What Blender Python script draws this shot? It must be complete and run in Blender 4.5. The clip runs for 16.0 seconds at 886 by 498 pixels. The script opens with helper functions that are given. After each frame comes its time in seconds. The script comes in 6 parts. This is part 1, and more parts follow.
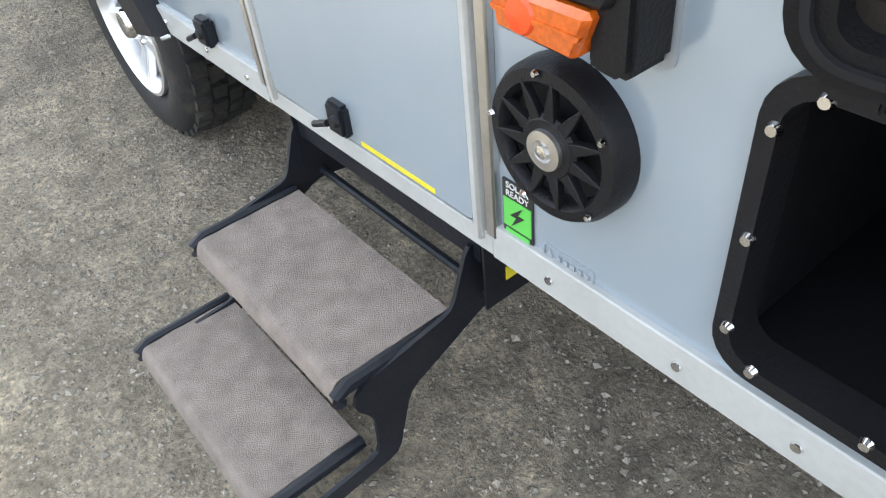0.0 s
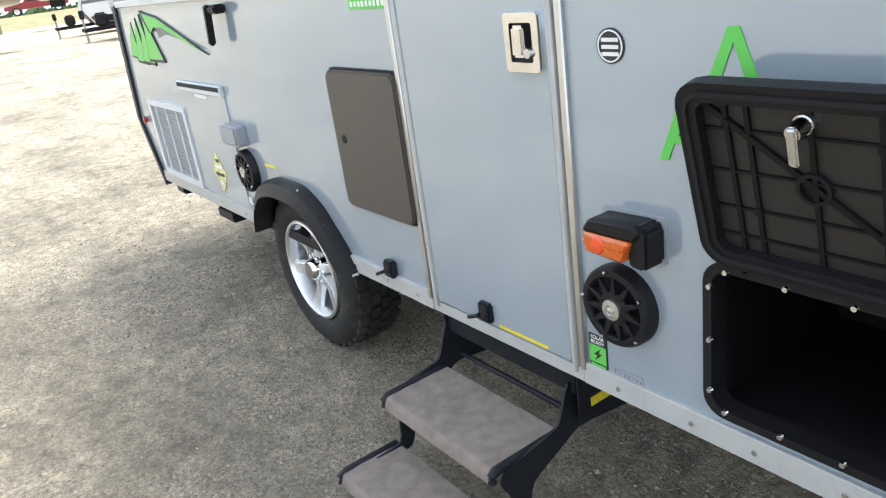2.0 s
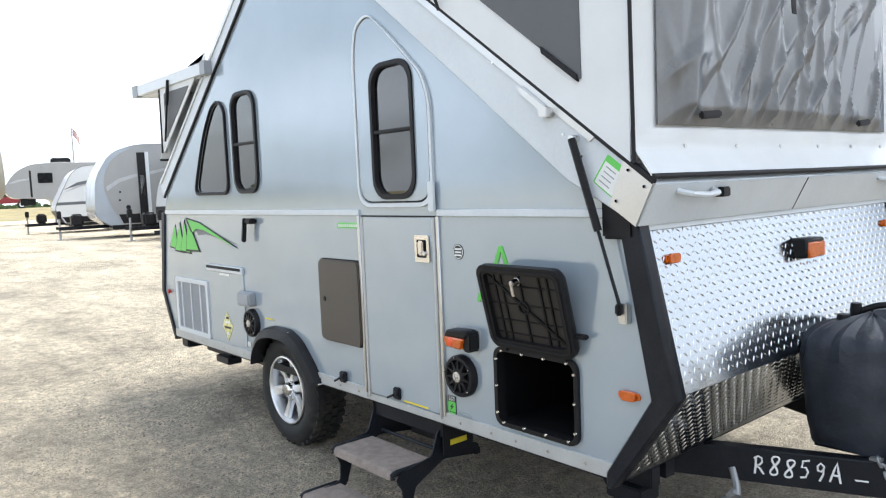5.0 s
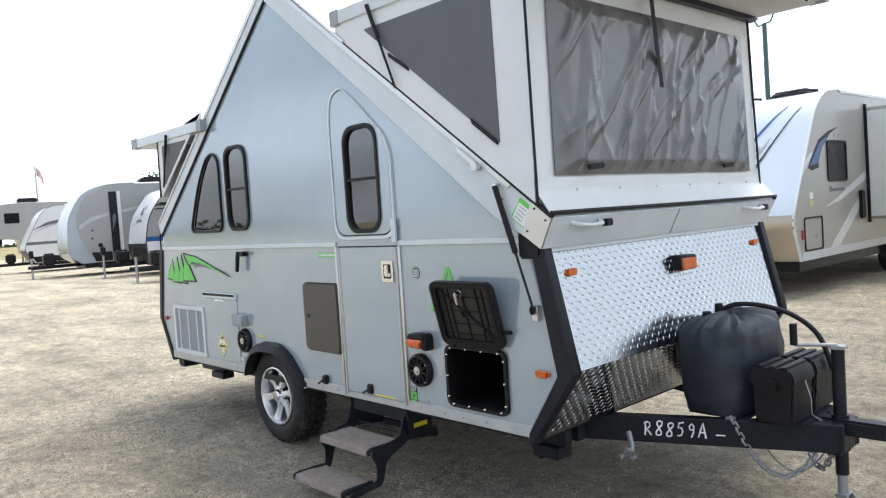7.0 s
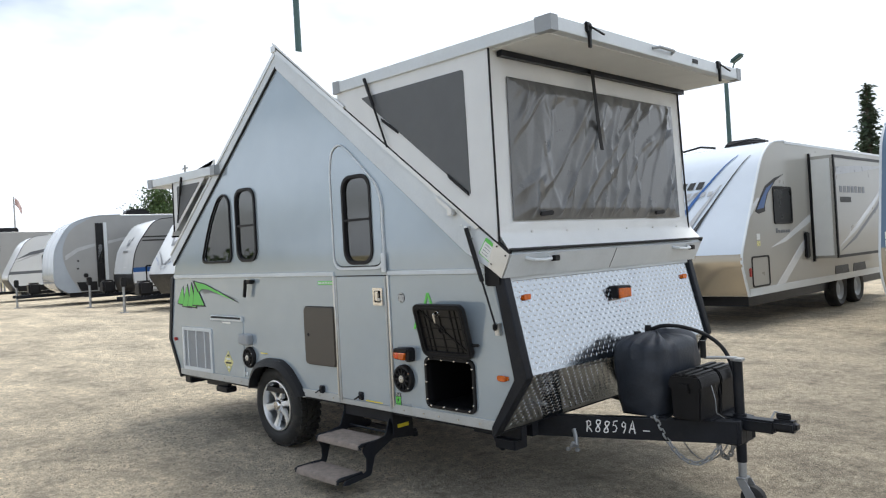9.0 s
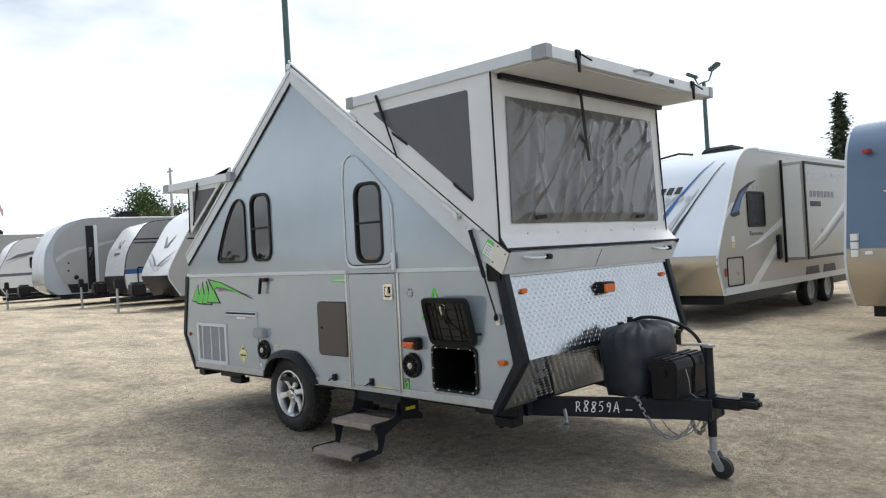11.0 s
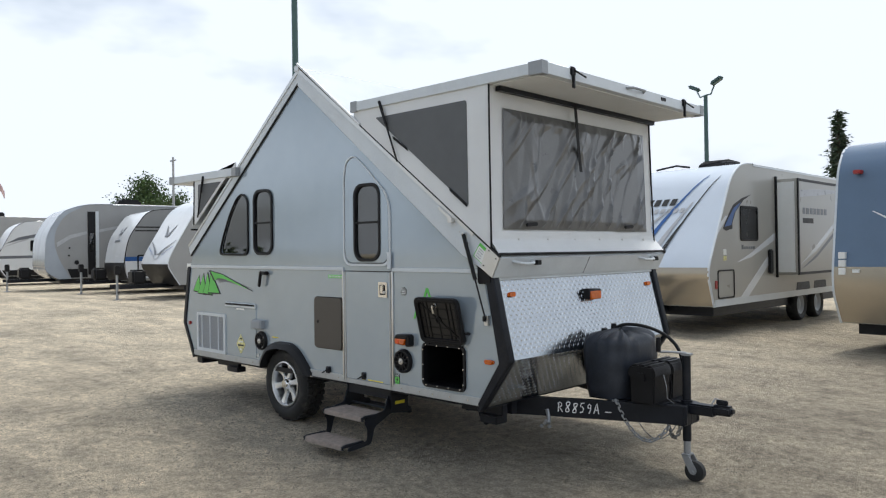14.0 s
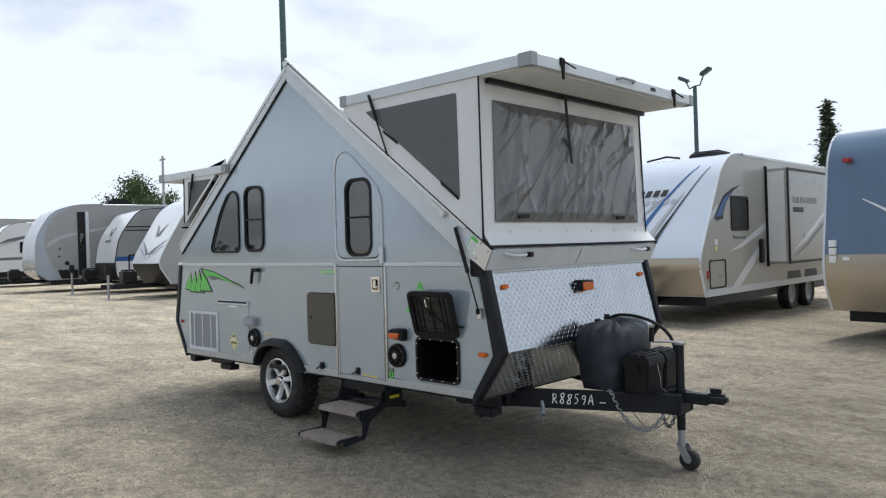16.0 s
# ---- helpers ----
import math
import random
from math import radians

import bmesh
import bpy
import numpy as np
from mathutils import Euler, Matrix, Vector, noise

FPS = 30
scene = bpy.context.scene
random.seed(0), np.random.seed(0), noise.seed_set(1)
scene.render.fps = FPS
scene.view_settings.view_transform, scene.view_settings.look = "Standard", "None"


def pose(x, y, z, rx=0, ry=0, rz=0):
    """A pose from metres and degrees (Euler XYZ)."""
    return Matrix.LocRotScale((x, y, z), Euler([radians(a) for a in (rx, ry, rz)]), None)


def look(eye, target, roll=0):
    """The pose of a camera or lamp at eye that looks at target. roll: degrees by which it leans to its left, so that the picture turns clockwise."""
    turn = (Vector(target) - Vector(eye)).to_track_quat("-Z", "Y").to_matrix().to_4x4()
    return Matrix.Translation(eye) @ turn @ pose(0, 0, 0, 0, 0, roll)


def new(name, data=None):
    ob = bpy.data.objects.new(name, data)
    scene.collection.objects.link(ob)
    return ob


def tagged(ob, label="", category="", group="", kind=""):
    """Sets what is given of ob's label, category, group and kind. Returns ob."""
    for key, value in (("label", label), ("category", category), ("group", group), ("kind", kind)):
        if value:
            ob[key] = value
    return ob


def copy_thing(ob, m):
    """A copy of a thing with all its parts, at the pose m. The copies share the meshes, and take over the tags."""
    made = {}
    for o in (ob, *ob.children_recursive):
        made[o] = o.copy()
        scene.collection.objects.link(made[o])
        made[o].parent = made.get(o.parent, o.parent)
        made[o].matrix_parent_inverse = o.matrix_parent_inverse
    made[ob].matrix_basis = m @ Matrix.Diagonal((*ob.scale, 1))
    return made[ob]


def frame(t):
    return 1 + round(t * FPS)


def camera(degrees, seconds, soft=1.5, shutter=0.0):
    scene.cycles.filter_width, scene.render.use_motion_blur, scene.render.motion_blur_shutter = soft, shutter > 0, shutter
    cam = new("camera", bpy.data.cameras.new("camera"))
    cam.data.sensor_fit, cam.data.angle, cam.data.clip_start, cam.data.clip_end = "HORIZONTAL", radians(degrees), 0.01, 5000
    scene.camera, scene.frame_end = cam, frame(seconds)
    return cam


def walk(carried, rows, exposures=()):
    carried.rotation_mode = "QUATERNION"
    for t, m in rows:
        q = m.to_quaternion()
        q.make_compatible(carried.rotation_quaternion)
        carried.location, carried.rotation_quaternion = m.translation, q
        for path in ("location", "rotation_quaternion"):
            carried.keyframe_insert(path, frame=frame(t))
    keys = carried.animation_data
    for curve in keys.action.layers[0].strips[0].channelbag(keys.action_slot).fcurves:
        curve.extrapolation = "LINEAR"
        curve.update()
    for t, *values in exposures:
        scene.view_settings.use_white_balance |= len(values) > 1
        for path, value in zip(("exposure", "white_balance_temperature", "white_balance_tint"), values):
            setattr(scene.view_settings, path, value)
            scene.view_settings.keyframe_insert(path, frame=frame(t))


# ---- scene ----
cam = camera(61.0, 16.0, soft=1.2)
PATH = [
    (0, (0.479, -0.503, 1.133), (-0.7607, 0.3790, -0.1667), -6.80),
    (0.5, (0.601, -0.622, 1.265), (-0.7426, 0.2060, 0.0358), -6.67),
    (1, (0.697, -0.755, 1.353), (-0.7715, 0.0550, 0.2631), -8.25),
    (1.5, (0.839, -0.944, 1.384), (-0.6943, -0.0430, 0.4662), -9.43),
    (2, (1.000, -1.086, 1.430), (-0.5505, -0.0480, 0.7086), -8.49),
    (2.5, (1.238, -1.232, 1.455), (-0.3427, -0.1270, 0.9255), -7.37),
    (3, (1.461, -1.416, 1.466), (-0.1464, -0.3100, 1.0277), -5.34),
    (3.5, (1.684, -1.629, 1.465), (0.0997, -0.4640, 1.1009), -3.79),
    (4, (1.900, -1.778, 1.504), (0.3425, -0.5640, 1.1913), -3.23),
    (4.2, (2.019, -1.845, 1.489), (0.4663, -0.6100, 1.2334), -2.44),
    (6.3, (2.882, -2.444, 1.515), (1.3972, -1.1080, 1.4123), -4.34),
    (6.5, (2.965, -2.496, 1.515), (1.4861, -1.1540, 1.4087), -4.15),
    (7, (3.126, -2.653, 1.521), (1.6584, -1.2950, 1.4379), -4.06),
    (7.5, (3.271, -2.856, 1.523), (1.8181, -1.4820, 1.4765), -3.88),
    (8, (3.441, -3.006, 1.522), (2.0027, -1.6170, 1.5122), -3.89),
    (8.5, (3.632, -3.144, 1.525), (2.2004, -1.7480, 1.5273), -3.50),
    (11, (4.054, -3.794, 1.510), (2.6655, -2.3550, 1.5207), -3.35),
    (11.5, (4.163, -3.893, 1.513), (2.7643, -2.4640, 1.5127), -2.54),
    (12, (4.191, -3.917, 1.526), (2.7896, -2.4900, 1.5187), -2.34),
    (12.5, (4.210, -3.931, 1.535), (2.8131, -2.5000, 1.5328), -2.14),
    (13, (4.218, -3.936, 1.528), (2.8212, -2.5050, 1.5335), -1.54),
    (13.5, (4.228, -3.938, 1.528), (2.8342, -2.5050, 1.5349), -1.04),
    (14, (4.243, -3.938, 1.521), (2.8562, -2.4970, 1.5321), -0.95),
    (14.5, (4.250, -3.942, 1.524), (2.8752, -2.4900, 1.5333), -1.16),
    (15, (4.246, -3.945, 1.523), (2.8751, -2.4880, 1.5293), -1.47),
    (15.5, (4.243, -3.948, 1.521), (2.8750, -2.4880, 1.5283), -1.87),
    (16, (4.237, -3.932, 1.509), (2.8651, -2.4770, 1.5067), -1.87),
]
walk(cam, [(t, look(eye, target, roll)) for t, eye, target, roll in PATH],
     exposures=((0, 1.16, 6150, 9), (1.0, 1.18, 6150, 9), (2.0, 0.58, 6050, 9), (3.5, 0.44, 6000, 9), (6.5, 0.10, 6000, 9), (8.5, -0.24, 6100, 9), (11.0, -0.45, 6250, 9), (12.5, -0.53, 6250, 9), (14.0, -0.60, 6100, 9), (16.0, -0.63, 6000, 9)))

# ---- world and sun ----
SUN_EL, SUN_AZ = 72.0, 350.0            # degrees; azimuth clockwise from +y
sky = bpy.data.worlds.new("sky")
scene.world = sky
sky.use_nodes = True
nt = sky.node_tree
nt.nodes.clear()
w_out = nt.nodes.new("ShaderNodeOutputWorld")
w_bg = nt.nodes.new("ShaderNodeBackground")
w_bg2 = nt.nodes.new("ShaderNodeBackground")
w_mix = nt.nodes.new("ShaderNodeMixShader")
w_sky = nt.nodes.new("ShaderNodeTexSky")
w_sky.sky_type = "NISHITA"
w_sky.sun_disc = False
w_sky.sun_elevation = radians(SUN_EL)
w_sky.sun_rotation = radians(SUN_AZ)
w_sky.dust_density = 3.0
w_sky.air_density = 1.4
w_bg.inputs[1].default_value = 0.15
w_bg2.inputs[0].default_value = (0.95, 0.985, 1.03, 1)
w_bg2.inputs[1].default_value = 1.55
w_tc = nt.nodes.new("ShaderNodeTexCoord")
w_map = nt.nodes.new("ShaderNodeMapping")
w_map.inputs["Scale"].default_value = (1.0, 1.0, 2.4)
w_map.inputs["Location"].default_value = (0.35, 0.1, 0.0)
w_noise = nt.nodes.new("ShaderNodeTexNoise")
w_noise.inputs["Scale"].default_value = 2.6
w_noise.inputs["Detail"].default_value = 5
w_noise.inputs["Roughness"].default_value = 0.5
# haze thins with height and towards the south, so that blue shows between the clouds overhead
w_sep = nt.nodes.new("ShaderNodeSeparateXYZ")
w_thin = nt.nodes.new("ShaderNodeMath")
w_thin.operation = "MULTIPLY_ADD"
w_thin.inputs[1].default_value = -0.13
w_ramp = nt.nodes.new("ShaderNodeValToRGB")
w_ramp.color_ramp.elements[0].position = 0.35
w_ramp.color_ramp.elements[1].position = 0.48
w_ramp.color_ramp.elements[0].color = (0.42, 0.42, 0.42, 1)
nt.links.new(w_tc.outputs["Generated"], w_map.inputs["Vector"])
nt.links.new(w_tc.outputs["Generated"], w_sep.inputs[0])
nt.links.new(w_map.outputs[0], w_noise.inputs["Vector"])
nt.links.new(w_sep.outputs[2], w_thin.inputs[0])
w_side = nt.nodes.new("ShaderNodeMath")
w_side.operation = "MULTIPLY_ADD"
w_side.inputs[1].default_value = 0.12
nt.links.new(w_sep.outputs[1], w_side.inputs[0])
nt.links.new(w_noise.outputs[0], w_side.inputs[2])
nt.links.new(w_side.outputs[0], w_thin.inputs[2])
nt.links.new(w_thin.outputs[0], w_ramp.inputs[0])
nt.links.new(w_ramp.outputs[0], w_mix.inputs[0])
nt.links.new(w_sky.outputs[0], w_bg.inputs[0])
nt.links.new(w_bg.outputs[0], w_mix.inputs[1])
nt.links.new(w_bg2.outputs[0], w_mix.inputs[2])
nt.links.new(w_mix.outputs[0], w_out.inputs[0])

sun_data = bpy.data.lights.new("sun", "SUN")
sun_data.energy = 4.2
sun_data.angle = radians(20.0)
sun_data.color = (1.0, 0.94, 0.84)
sun = new("sun", sun_data)
_az, _el = radians(SUN_AZ), radians(SUN_EL)
_to = Vector((math.sin(_az) * math.cos(_el), math.cos(_az) * math.cos(_el), math.sin(_el)))
sun.matrix_world = look(_to * 60, (0, 0, 0))


# ---- materials ----
def mat(name, col, rough=0.5, metal=0.0, var=0.12, scale=6.0, bump=0.0, bscale=60.0, grime=0.0, coat=0.0, trans=0.0, rvar=0.1, island=0.0, sheen=0.5):
    m = bpy.data.materials.new(name)
    m.use_nodes = True
    n, l = m.node_tree.nodes, m.node_tree.links
    b = n["Principled BSDF"]
    tc = n.new("ShaderNodeTexCoord")
    n1 = n.new("ShaderNodeTexNoise")
    n1.inputs["Scale"].default_value, n1.inputs["Detail"].default_value = scale, 5
    n2 = n.new("ShaderNodeTexNoise")
    n2.inputs["Scale"].default_value, n2.inputs["Detail"].default_value = bscale, 4
    for q in (n1, n2):
        l.new(tc.outputs["Object"], q.inputs["Vector"])
    avg = n.new("ShaderNodeMath")
    avg.operation = "ADD"
    l.new(n1.outputs[0], avg.inputs[0])
    half = n.new("ShaderNodeMath")
    half.operation = "MULTIPLY"
    half.inputs[1].default_value = 0.6
    l.new(n2.outputs[0], half.inputs[0])
    l.new(half.outputs[0], avg.inputs[1])
    mr = n.new("ShaderNodeMapRange")
    mr.inputs[1].default_value, mr.inputs[2].default_value = 0.55, 1.05
    mr.inputs[3].default_value, mr.inputs[4].default_value = 1 - var, 1 + var
    l.new(avg.outputs[0], mr.inputs[0])
    mul = n.new("ShaderNodeVectorMath")
    mul.operation = "SCALE"
    mul.inputs[0].default_value = col
    l.new(mr.outputs[0], mul.inputs["Scale"])
    last = mul.outputs[0]
    if grime:
        n3 = n.new("ShaderNodeTexNoise")
        n3.inputs["Scale"].default_value, n3.inputs["Detail"].default_value, n3.inputs["Roughness"].default_value = scale * 0.6, 8, 0.7
        l.new(tc.outputs["Object"], n3.inputs["Vector"])
        r3 = n.new("ShaderNodeMapRange")
        r3.inputs[1].default_value, r3.inputs[2].default_value = 0.52, 0.75
        r3.inputs[3].default_value, r3.inputs[4].default_value = 0, grime
        l.new(n3.outputs[0], r3.inputs[0])
        mx = n.new("ShaderNodeMix")
        mx.data_type = "RGBA"
        mx.inputs[7].default_value = (0.30, 0.26, 0.20, 1)
        l.new(r3.outputs[0], mx.inputs[0])
        l.new(last, mx.inputs[6])
        last = mx.outputs[2]
    if island:
        g = n.new("ShaderNodeNewGeometry")
        ri = n.new("ShaderNodeMapRange")
        ri.inputs[3].default_value, ri.inputs[4].default_value = 1 - island, 1 + island
        l.new(g.outputs["Random Per Island"], ri.inputs[0])
        mi = n.new("ShaderNodeVectorMath")
        mi.operation = "SCALE"
        l.new(last, mi.inputs[0])
        l.new(ri.outputs[0], mi.inputs["Scale"])
        last = mi.outputs[0]
    l.new(last, b.inputs["Base Color"])
    rr_ = n.new("ShaderNodeMapRange")
    rr_.inputs[1].default_value, rr_.inputs[2].default_value = 0.3, 0.7
    rr_.inputs[3].default_value, rr_.inputs[4].default_value = max(0.02, rough * (1 - rvar)), min(1, rough * (1 + rvar))
    l.new(n1.outputs[0], rr_.inputs[0])
    l.new(rr_.outputs[0], b.inputs["Roughness"])
    b.inputs["Metallic"].default_value = metal
    b.inputs["Specular IOR Level"].default_value = sheen
    b.inputs["Coat Weight"].default_value = coat
    b.inputs["Coat Roughness"].default_value = 0.08
    b.inputs["Transmission Weight"].default_value = trans
    if bump:
        bu = n.new("ShaderNodeBump")
        bu.inputs["Strength"].default_value = min(1.0, bump)
        bu.inputs["Distance"].default_value = 0.004
        l.new(n2.outputs[0], bu.inputs["Height"])
        l.new(bu.outputs[0], b.inputs["Normal"])
    return m


SKIN = mat("painted_aluminium_skin", (0.375, 0.438, 0.492), 0.12, 0.30, 0.03, 2.5, 0.02, 7, grime=0.05, coat=0.6)
DOORSKIN = mat("painted_door_skin", (0.38, 0.443, 0.497), 0.12, 0.30, 0.03, 2.5, 0.02, 7, grime=0.05, coat=0.6)
TRIMW = mat("white_trim", (0.60, 0.64, 0.67), 0.32, 0.0, 0.05, 6, 0.0, 60, grime=0.10, coat=0.2)
RAIL = mat("weathered_white_rail", (0.44, 0.445, 0.43), 0.38, 0.0, 0.08, 9, 0.05, 90, grime=0.35, coat=0.1)
ALU = mat("brushed_aluminium", (0.62, 0.62, 0.61), 0.33, 1.0, 0.06, 8, 0.08, 120)
CHROME = mat("chrome", (0.75, 0.75, 0.75), 0.12, 1.0, 0.04, 8)
RIMM = mat("polished_alloy", (0.86, 0.87, 0.88), 0.38, 1.0, 0.06, 8, 0.05, 90)
PLATE = mat("diamond_plate_aluminium", (0.41, 0.435, 0.46), 0.17, 1.0, 0.06, 5, 0.03, 40, rvar=0.25)
TREAD = mat("polished_plate_tread", (0.66, 0.68, 0.70), 0.20, 1.0, 0.05, 9, 0.0, 40)
BLACKP = mat("black_plastic", (0.012, 0.012, 0.0135), 0.42, 0.0, 0.2, 8, 0.25, 240, sheen=0.2)
BLACKM = mat("black_painted_steel", (0.013, 0.015, 0.020), 0.36, 0.0, 0.25, 6, 0.15, 90, grime=0.05, sheen=0.2)
RUBBER = mat("tyre_rubber", (0.026, 0.026, 0.026), 0.65, 0.0, 0.25, 10, 0.3, 120, grime=0.18, sheen=0.3)
GASKET = mat("black_gasket", (0.016, 0.016, 0.018), 0.6, sheen=0.25)
SHADEIN = mat("painted_interior_shade", (0.03, 0.029, 0.028), 0.8, 0.0, 0.3, 4)
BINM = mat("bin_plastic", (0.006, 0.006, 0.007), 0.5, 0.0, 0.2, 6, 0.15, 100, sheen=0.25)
AMBER = mat("amber_lens", (0.55, 0.105, 0.006), 0.15, 0.0, 0.25, 40, 0.2, 160, coat=0.4)
CANVAS = mat("white_tent_canvas", (0.72, 0.735, 0.74), 0.75, 0.0, 0.05, 4, 0.3, 420)
SCREEN = mat("grey_mesh_screen", (0.10, 0.105, 0.11), 0.55, 0.0, 0.10, 9, 0.25, 500)
VINYL = mat("clear_vinyl_over_screen", (0.115, 0.117, 0.118), 0.30, 0.0, 0.12, 7, 0.0, 60, coat=0.45)
CARPET = mat("brown_step_carpet", (0.27, 0.225, 0.195), 0.95, 0.0, 0.26, 26, 1.0, 420, grime=0.2)
HATCHIN = mat("hatch_inner_plastic", (0.021, 0.018, 0.015), 0.55, 0.0, 0.15, 8, 0.2, 200)
FLAGRED = mat("red_white_cloth", (0.50, 0.36, 0.36), 0.8)
BROWN = mat("brown_hatch_paint", (0.075, 0.064, 0.053), 0.45, 0.0, 0.08, 5, 0.2, 300)
GREEN = mat("green_vinyl", (0.13, 0.55, 0.09), 0.35, 0.0, 0.06)
INK = mat("black_ink", (0.02, 0.02, 0.02), 0.5)
PAPER = mat("white_label", (0.78, 0.79, 0.77), 0.5, 0.0, 0.03)
WORNYELLOW = mat("worn_yellow_sticker", (0.66, 0.62, 0.28), 0.55, 0.0, 0.35, 60)
YELLOW = mat("yellow_vinyl", (0.72, 0.60, 0.03), 0.45, 0.0, 0.08)
GREYP = mat("grey_plastic", (0.30, 0.32, 0.34), 0.45, 0.0, 0.05)
VINYLCOVER = mat("charcoal_vinyl_cover", (0.026, 0.031, 0.042), 0.45, 0.0, 0.2, 9, 0.5, 60, sheen=0.35)
CHALK = mat("white_paint_marker", (0.8, 0.8, 0.8), 0.7)


def glass(name, col, rough=0.02):
    m = bpy.data.materials.new(name)
    m.use_nodes = True
    b = m.node_tree.nodes["Principled BSDF"]
    b.inputs["Base Color"].default_value = (*col, 1)
    b.inputs["Roughness"].default_value = rough
    b.inputs["IOR"].default_value = 1.75
    b.inputs["Transmission Weight"].default_value = 0.85
    b.inputs["Coat Weight"].default_value = 0.6
    b.inputs["Coat Roughness"].default_value = 0.02
    return m


TINT = glass("tinted_glass", (0.05, 0.052, 0.052))
DARKGLASS = mat("dark_trailer_glass", (0.008, 0.009, 0.010), 0.28, 0.0, 0.1, 3, sheen=0.08)


def ground_mat(name, light, dark, gravel):
    m = bpy.data.materials.new(name)
    m.use_nodes = True
    n, l = m.node_tree.nodes, m.node_tree.links
    b = n["Principled BSDF"]
    b.inputs["Roughness"].default_value = 0.95
    tc = n.new("ShaderNodeTexCoord")

    def noise_at(scale, detail=6, rough=0.6, stretch=None):
        q = n.new("ShaderNodeTexNoise")
        q.inputs["Scale"].default_value, q.inputs["Detail"].default_value, q.inputs["Roughness"].default_value = scale, detail, rough
        if stretch:
            mp = n.new("ShaderNodeMapping")
            mp.inputs["Scale"].default_value = stretch
            mp.inputs["Rotation"].default_value = (0, 0, 0.5)
            l.new(tc.outputs["Object"], mp.inputs["Vector"])
            l.new(mp.outputs[0], q.inputs["Vector"])
        else:
            l.new(tc.outputs["Object"], q.inputs["Vector"])
        return q

    big = noise_at(0.55, 6, 0.6, (1.0, 2.6, 1.0))
    mid = noise_at(3.4, 6, 0.65)
    fine = noise_at(70, 6, 0.8)
    vor = n.new("ShaderNodeTexVoronoi")
    vor.inputs["Scale"].default_value = 95
    l.new(tc.outputs["Object"], vor.inputs["Vector"])
    add1 = n.new("ShaderNodeMath")
    add1.operation = "ADD"
    l.new(big.outputs[0], add1.inputs[0])
    l.new(mid.outputs[0], add1.inputs[1])
    r1 = n.new("ShaderNodeMapRange")
    r1.inputs[1].default_value, r1.inputs[2].default_value = 0.80, 1.22
    l.new(add1.outputs[0], r1.inputs[0])
    mx = n.new("ShaderNodeMix")
    mx.data_type = "RGBA"
    mx.inputs[6].default_value, mx.inputs[7].default_value = (*dark, 1), (*light, 1)
    l.new(r1.outputs[0], mx.inputs[0])
    r2 = n.new("ShaderNodeMapRange")
    r2.inputs[1].default_value, r2.inputs[2].default_value = 0.32, 0.68
    r2.inputs[3].default_value, r2.inputs[4].default_value = 0.45, 1.52
    l.new(fine.outputs[0], r2.inputs[0])
    sc = n.new("ShaderNodeVectorMath")
    sc.operation = "SCALE"
    l.new(mx.outputs[2], sc.inputs[0])
    l.new(r2.outputs[0], sc.inputs["Scale"])
    # loose stones show in patches
    patch = n.new("ShaderNodeMapRange")
    patch.inputs[1].default_value, patch.inputs[2].default_value = 0.46, 0.62
    patch.inputs[4].default_value = gravel
    l.new(mid.outputs[0], patch.inputs[0])
    mx2 = n.new("ShaderNodeMix")
    mx2.data_type = "RGBA"
    mx2.blend_type = "MULTIPLY"
    l.new(patch.outputs[0], mx2.inputs[0])
    l.new(sc.outputs[0], mx2.inputs[6])
    sep = n.new("ShaderNodeMapRange")
    sep.inputs[3].default_value, sep.inputs[4].default_value = 0.45, 1.25
    l.new(vor.outputs["Color"], sep.inputs[0])
    l.new(sep.outputs[0], mx2.inputs[7])
    r4 = n.new("ShaderNodeMapRange")
    r4.inputs[1].default_value, r4.inputs[2].default_value = 0.32, 0.68
    r4.inputs[3].default_value, r4.inputs[4].default_value = 0.62, 1.30
    cl = noise_at(13, 8, 0.7)
    l.new(cl.outputs[0], r4.inputs[0])
    sc4 = n.new("ShaderNodeVectorMath")
    sc4.operation = "SCALE"
    l.new(mx2.outputs[2], sc4.inputs[0])
    l.new(r4.outputs[0], sc4.inputs["Scale"])
    # colour scaled paler towards the lot's back (-x), darker towards +x, along a wavering border
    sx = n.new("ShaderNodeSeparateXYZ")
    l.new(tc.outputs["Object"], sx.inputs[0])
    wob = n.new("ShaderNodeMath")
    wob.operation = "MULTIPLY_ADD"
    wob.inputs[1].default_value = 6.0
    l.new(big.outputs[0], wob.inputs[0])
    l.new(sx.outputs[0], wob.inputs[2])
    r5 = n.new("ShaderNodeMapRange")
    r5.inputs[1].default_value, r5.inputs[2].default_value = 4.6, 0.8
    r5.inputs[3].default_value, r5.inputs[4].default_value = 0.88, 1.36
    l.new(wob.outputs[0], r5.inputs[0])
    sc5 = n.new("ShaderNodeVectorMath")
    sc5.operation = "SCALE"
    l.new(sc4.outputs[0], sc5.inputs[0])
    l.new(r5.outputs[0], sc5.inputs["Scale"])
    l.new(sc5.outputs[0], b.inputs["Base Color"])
    clump = noise_at(13, 8, 0.7)
    clump3 = n.new("ShaderNodeMath")
    clump3.operation = "MULTIPLY"
    clump3.inputs[1].default_value = 2.2
    l.new(clump.outputs[0], clump3.inputs[0])
    bh = n.new("ShaderNodeMath")
    bh.operation = "ADD"
    l.new(fine.outputs[0], bh.inputs[0])
    l.new(clump3.outputs[0], bh.inputs[1])
    bu = n.new("ShaderNodeBump")
